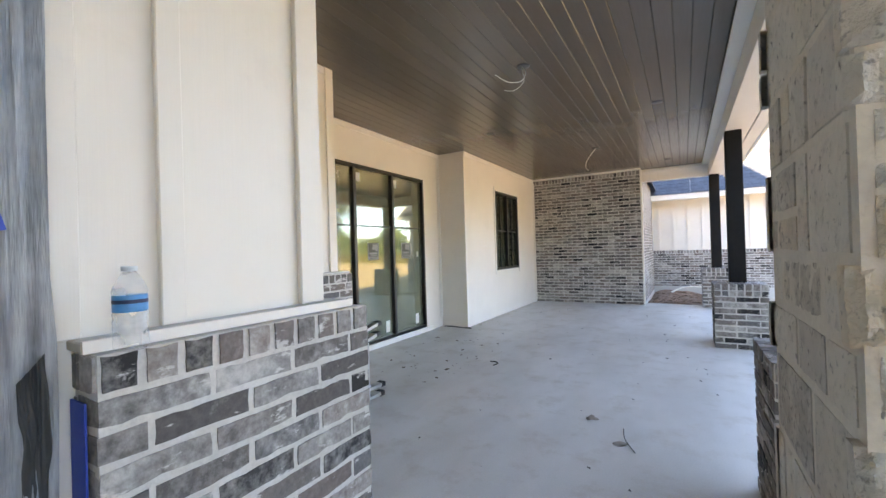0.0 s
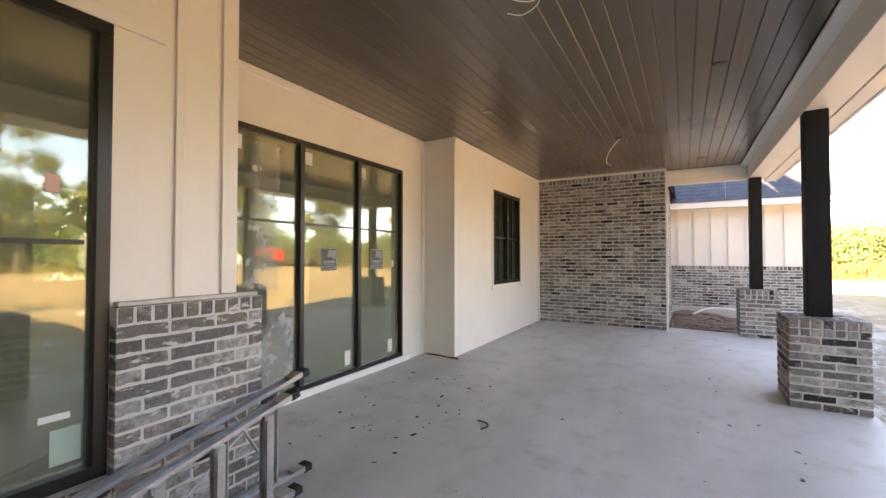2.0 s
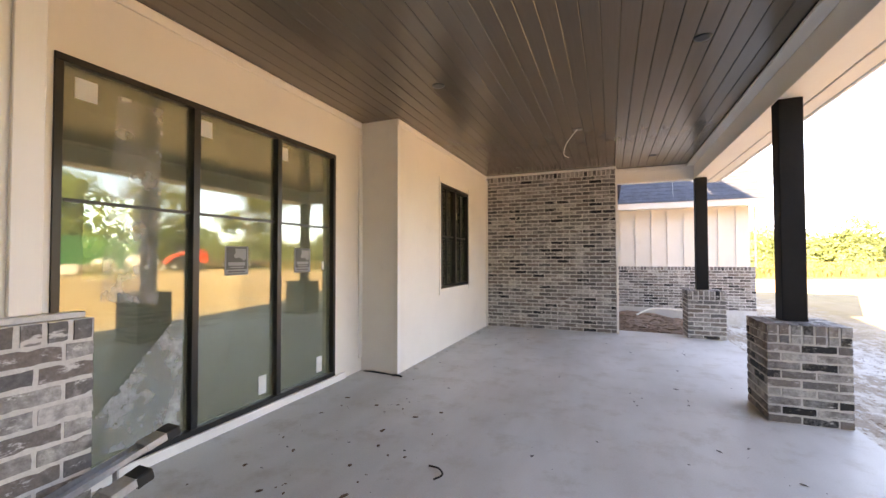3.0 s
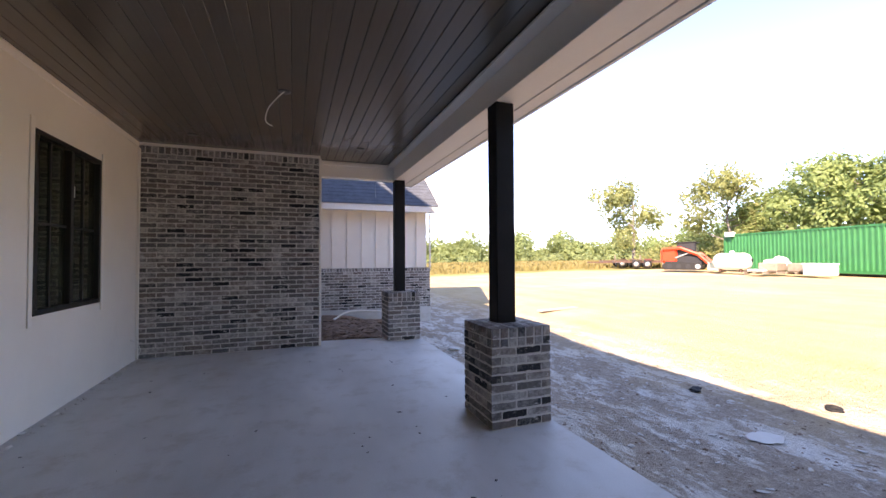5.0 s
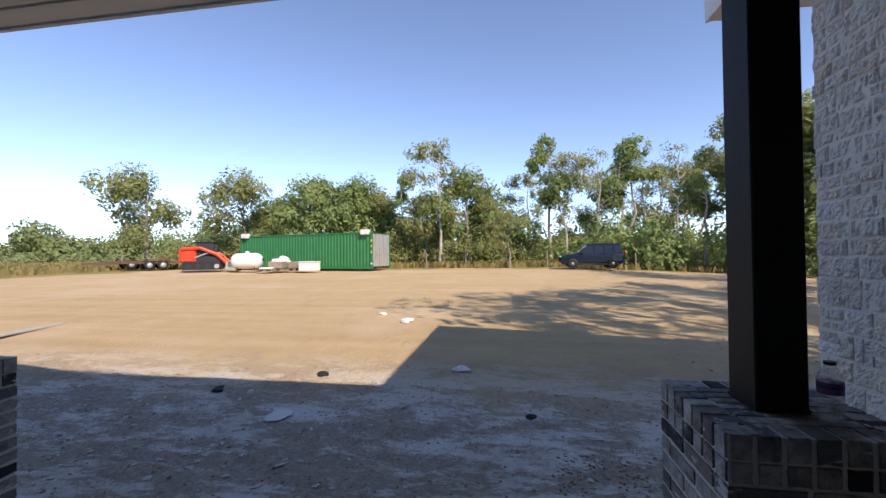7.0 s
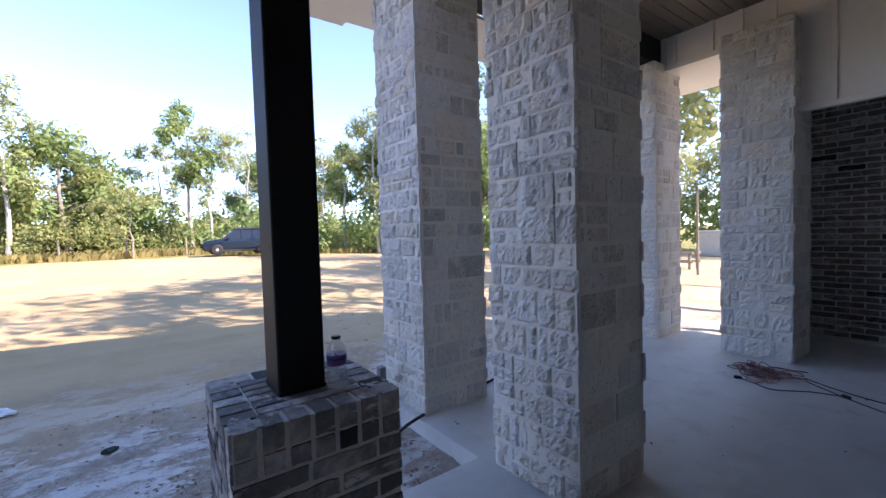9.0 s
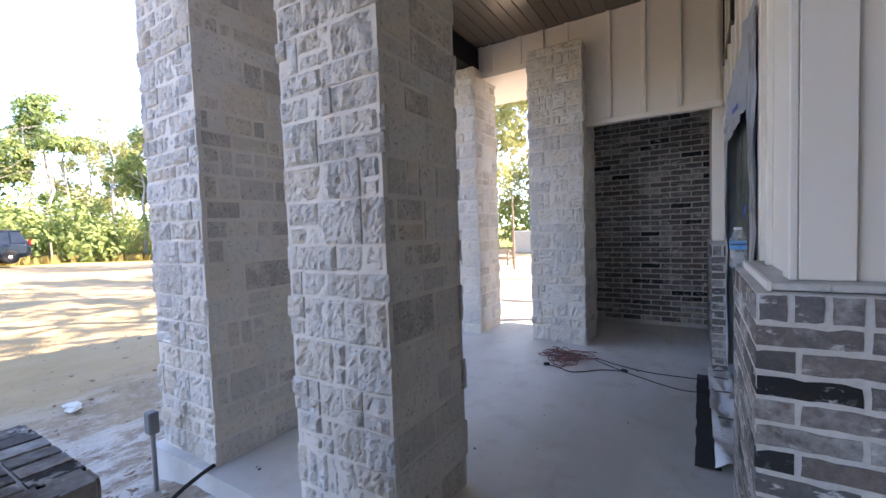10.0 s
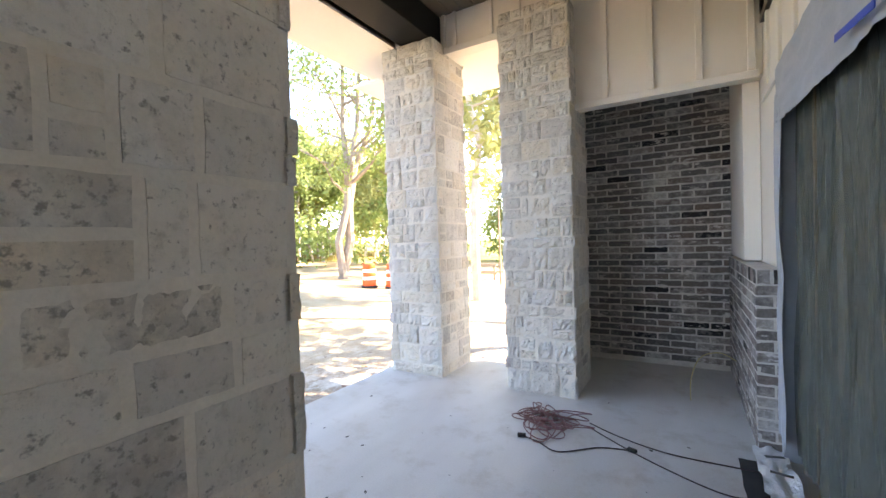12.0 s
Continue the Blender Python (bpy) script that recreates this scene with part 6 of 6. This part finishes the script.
def tree(name, label, seed, height, spread, base, leaves, size, leaf, bark, stems=1, limbs=7, thick=0.16, sparse=1.0):
    """A tree about 'height' high: tapered stems, limbs, and leaf clumps round the limb ends."""
    rng = random.Random(seed)
    t = thing(name, label, "tree", pose(0, 0, 0))
    wood = bmesh.new()
    lobes = []
    for s in range(stems):
        lean = Vector((rng.uniform(-1, 1), rng.uniform(-1, 1), 0)) * (0.05 * height if stems == 1 else 0.17 * height)
        pts = [Vector((0.12 * s, 0.1 * (s % 2), -0.3))]
        for i in range(1, 8):
            k = i / 7
            pts.append(Vector((lean.x * k ** 1.3 + rng.uniform(-1, 1) * 0.02 * height, lean.y * k ** 1.3 + rng.uniform(-1, 1) * 0.02 * height, height * 0.92 * k)))
        tube(pts, thick, 8, wood, 0.15)
        for j in range(limbs):
            k = base + (0.95 - base) * (j + rng.uniform(0, 0.8)) / limbs
            i = min(6, int(k * 7))
            p = pts[i].lerp(pts[i + 1], k * 7 - i)
            a = rng.uniform(0, math.tau)
            reach = spread * (0.55 + 0.6 * rng.random()) * math.sin(math.pi * min(0.95, 0.2 + 0.75 * (k - base) / (1 - base)))
            q = p + Vector((math.cos(a) * reach, math.sin(a) * reach, reach * rng.uniform(0.25, 0.8)))
            mid = p.lerp(q, 0.5) + Vector((rng.uniform(-0.2, 0.2), rng.uniform(-0.2, 0.2), -0.06 * reach))
            tube([p, mid, q], thick * 0.42 * (1.15 - k * 0.7), 6, wood, 0.25)
            lobes.append((q, max(0.35, spread * rng.uniform(0.28, 0.5)) * sparse))
            lobes.append((mid.lerp(q, 0.5) + Vector((rng.uniform(-0.4, 0.4), rng.uniform(-0.4, 0.4), 0.2)), max(0.3, spread * rng.uniform(0.2, 0.36)) * sparse))
            for _ in range(2):
                tw = q + Vector((rng.gauss(0, 0.5), rng.gauss(0, 0.5), rng.uniform(0.1, 0.6))) * spread * 0.4
                tube([mid.lerp(q, rng.uniform(0.3, 1)), tw], thick * 0.12, 4, wood, 0.4)
        lobes.append((pts[-1], spread * 0.35 * sparse))
    part("trunk", wood, bark, t)
    ob = new("crown", crown_mesh("crown", rng, lobes, leaves, size, leaf))
    ob.parent = t
    return t


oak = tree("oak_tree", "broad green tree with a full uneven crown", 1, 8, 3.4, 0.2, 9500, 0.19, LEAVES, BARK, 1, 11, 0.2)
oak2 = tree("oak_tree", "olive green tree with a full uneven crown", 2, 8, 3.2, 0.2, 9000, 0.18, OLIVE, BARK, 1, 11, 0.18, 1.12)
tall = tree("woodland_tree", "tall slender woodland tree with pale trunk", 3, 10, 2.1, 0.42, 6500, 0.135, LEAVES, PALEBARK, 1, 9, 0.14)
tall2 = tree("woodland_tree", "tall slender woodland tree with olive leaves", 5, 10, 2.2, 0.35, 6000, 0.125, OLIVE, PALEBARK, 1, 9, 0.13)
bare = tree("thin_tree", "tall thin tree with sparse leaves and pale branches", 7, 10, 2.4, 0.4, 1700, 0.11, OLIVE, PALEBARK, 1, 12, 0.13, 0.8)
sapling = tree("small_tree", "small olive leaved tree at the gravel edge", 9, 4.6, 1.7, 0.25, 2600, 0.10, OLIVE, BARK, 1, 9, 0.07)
kinds = dict(o=(oak, 8), p=(oak2, 8), t=(tall, 10), u=(tall2, 10), b=(bare, 10), s=(sapling, 4.6))
used = set()


def grow(kind, x, y, height, turn):
    ob = kinds[kind][0]
    k = height / max(v.co.z for v in ob.children[1].data.vertices)
    place = pose(x, y, ground_z(x, y) - 0.05, 0, 0, turn)
    if kind not in used:
        used.add(kind)
        ob.matrix_basis = place @ Matrix.Scale(k, 4)
    else:
        copy_thing(ob, place @ Matrix.Scale(k / ob.scale.x, 4))


rows = [("p", 497, 58, 11.6), ("p", 640, 45, 9.0), ("o", 700, 47, 7.5), ("o", 742, 43, 8.6), ("o", 772, 42, 8.2), ("o", 822, 43, 8.6), ("p", 862, 44, 7.6),
        ("t", 893, 43, 9.0), ("u", 962, 36, 11.0), ("p", 935, 38, 6.8), ("o", 1020, 38, 8.8), ("p", 1062, 40, 7.0), ("s", 1100, 29.5, 4.6), ("u", 1140, 41, 9.6), ("t", 1188, 36, 12.0),
        ("u", 1222, 35, 10.4), ("b", 1290, 37, 11.4), ("t", 1345, 38, 12.6), ("t", 1374, 37, 13.2), ("b", 1415, 37, 11.5), ("u", 1440, 39, 11.2), ("b", 1485, 36, 12.6), ("u", 1515, 38, 11.5), ("t", 1550, 37, 12.2), ("p", 1250, 44, 6.5), ("o", 1395, 46, 7.0), ("p", 1480, 45, 7.0)]
for i, (kind, px, deep, h) in enumerate(rows):
    k = (px - 784) / 726
    grow(kind, 0.17 + deep * (0.9175 + k * 0.3975), 4.6 + deep * (0.3975 - k * 0.9175), h, i * 67)
rng = random.Random(77)
for i in range(26):
    y = -11 - i * 1.15
    grow("tubtupotub"[i % 10], 29.5 + rng.uniform(0, 8) - 0.12 * max(0, -y - 24), y, rng.uniform(8, 12.5), i * 71)
# first six: mostly out of view, added to throw dappled shade on the yard
for i, (x, y, h, kind) in enumerate(((0.4, -7.2, 15, "u"), (6.6, -9.8, 12.0, "u"), (2.5, -8.6, 14.5, "b"), (9.5, -13.5, 11, "u"), (4.4, -13.0, 13, "u"), (-1.2, -7.0, 15, "b"), (16.0, -20.0, 9, "o"), (22, -26, 9, "p"), (-14, 3, 9, "o"), (-15, 9, 9, "p"), (-14, 15, 9, "o"), (-18, -4, 9, "p"), (8.5, -31, 7.5, "o"), (13.0, -33, 8, "p"))):
    grow(kind, x, y, h, i * 53)
big = tree("live_oak", "large many stemmed pale barked tree by the drive", 13, 15.0, 5.0, 0.32, 16000, 0.13, LEAVES, BARK, 3, 10, 0.24, 0.85)
big.matrix_basis = pose(16.2, -13.6, ground_z(16.2, -13.6))


def thicket(name, label, spots, leaves, size, leaf, seed):
    """A band of brush: many leaf clumps joined into one."""
    rng = random.Random(seed)
    lobes = []
    for x, y, r, h in spots:
        lobes.append((Vector((x, y, ground_z(x, y) + h)), r))
    ob = new(name, crown_mesh(name, rng, lobes, leaves, size, leaf, -0.45))
    tagged(ob, label, "brush", kind="stuff")


rng = random.Random(3)
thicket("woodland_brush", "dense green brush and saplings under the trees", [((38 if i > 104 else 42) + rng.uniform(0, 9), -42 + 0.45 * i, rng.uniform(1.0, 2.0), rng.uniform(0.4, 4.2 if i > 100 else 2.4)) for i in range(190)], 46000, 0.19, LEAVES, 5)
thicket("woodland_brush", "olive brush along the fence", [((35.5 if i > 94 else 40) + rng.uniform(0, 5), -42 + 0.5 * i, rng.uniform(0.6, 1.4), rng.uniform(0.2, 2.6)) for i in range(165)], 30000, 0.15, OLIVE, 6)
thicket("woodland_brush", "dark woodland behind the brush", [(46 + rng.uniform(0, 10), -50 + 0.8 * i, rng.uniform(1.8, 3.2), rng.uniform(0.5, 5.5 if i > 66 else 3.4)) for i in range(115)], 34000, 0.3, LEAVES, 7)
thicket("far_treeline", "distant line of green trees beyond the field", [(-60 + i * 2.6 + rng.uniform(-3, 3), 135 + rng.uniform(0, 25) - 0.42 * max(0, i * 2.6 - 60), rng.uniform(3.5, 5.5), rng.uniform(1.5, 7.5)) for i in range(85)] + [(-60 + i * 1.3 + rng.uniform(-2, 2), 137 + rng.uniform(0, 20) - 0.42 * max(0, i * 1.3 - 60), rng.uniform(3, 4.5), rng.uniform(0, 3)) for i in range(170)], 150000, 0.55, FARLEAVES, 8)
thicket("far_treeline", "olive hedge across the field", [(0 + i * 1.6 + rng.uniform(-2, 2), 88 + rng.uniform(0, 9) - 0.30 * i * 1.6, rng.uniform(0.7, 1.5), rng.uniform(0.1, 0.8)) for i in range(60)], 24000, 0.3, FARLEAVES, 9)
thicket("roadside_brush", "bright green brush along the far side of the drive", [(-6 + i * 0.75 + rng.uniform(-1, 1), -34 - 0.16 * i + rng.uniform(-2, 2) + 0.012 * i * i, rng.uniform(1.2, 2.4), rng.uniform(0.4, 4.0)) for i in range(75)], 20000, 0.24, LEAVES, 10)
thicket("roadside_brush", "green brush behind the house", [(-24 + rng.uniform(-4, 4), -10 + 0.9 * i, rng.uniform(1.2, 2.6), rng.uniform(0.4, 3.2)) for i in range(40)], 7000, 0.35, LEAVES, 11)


def grass(name, label, n, area, hi, seed, keep):
    rng = random.Random(seed)
    v, f = [], []
    for _ in range(n):
        x, y = rng.uniform(area[0], area[2]), rng.uniform(area[1], area[3])
        if not keep(x, y):
            continue
        z, h, a = ground_z(x, y), hi * rng.uniform(0.4, 1.2), rng.uniform(0, 3.14)
        w = h * 0.35
        k = len(v)
        dx, dy = math.cos(a) * w, math.sin(a) * w
        lx, ly = rng.uniform(-0.2, 0.2) * h, rng.uniform(-0.2, 0.2) * h
        v += [(x - dx, y - dy, z - 0.02), (x + dx, y + dy, z - 0.02), (x + dx * 0.5 + lx, y + dy * 0.5 + ly, z + h * 0.8), (x - dx * 0.6 + lx, y - dy * 0.6 + ly, z + h)]
        f.append((k, k + 1, k + 2, k + 3))
    me = bpy.data.meshes.new(name)
    me.from_pydata(v, [], f)
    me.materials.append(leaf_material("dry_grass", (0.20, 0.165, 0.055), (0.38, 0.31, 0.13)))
    tagged(new(name, me), label, "grass", kind="stuff")


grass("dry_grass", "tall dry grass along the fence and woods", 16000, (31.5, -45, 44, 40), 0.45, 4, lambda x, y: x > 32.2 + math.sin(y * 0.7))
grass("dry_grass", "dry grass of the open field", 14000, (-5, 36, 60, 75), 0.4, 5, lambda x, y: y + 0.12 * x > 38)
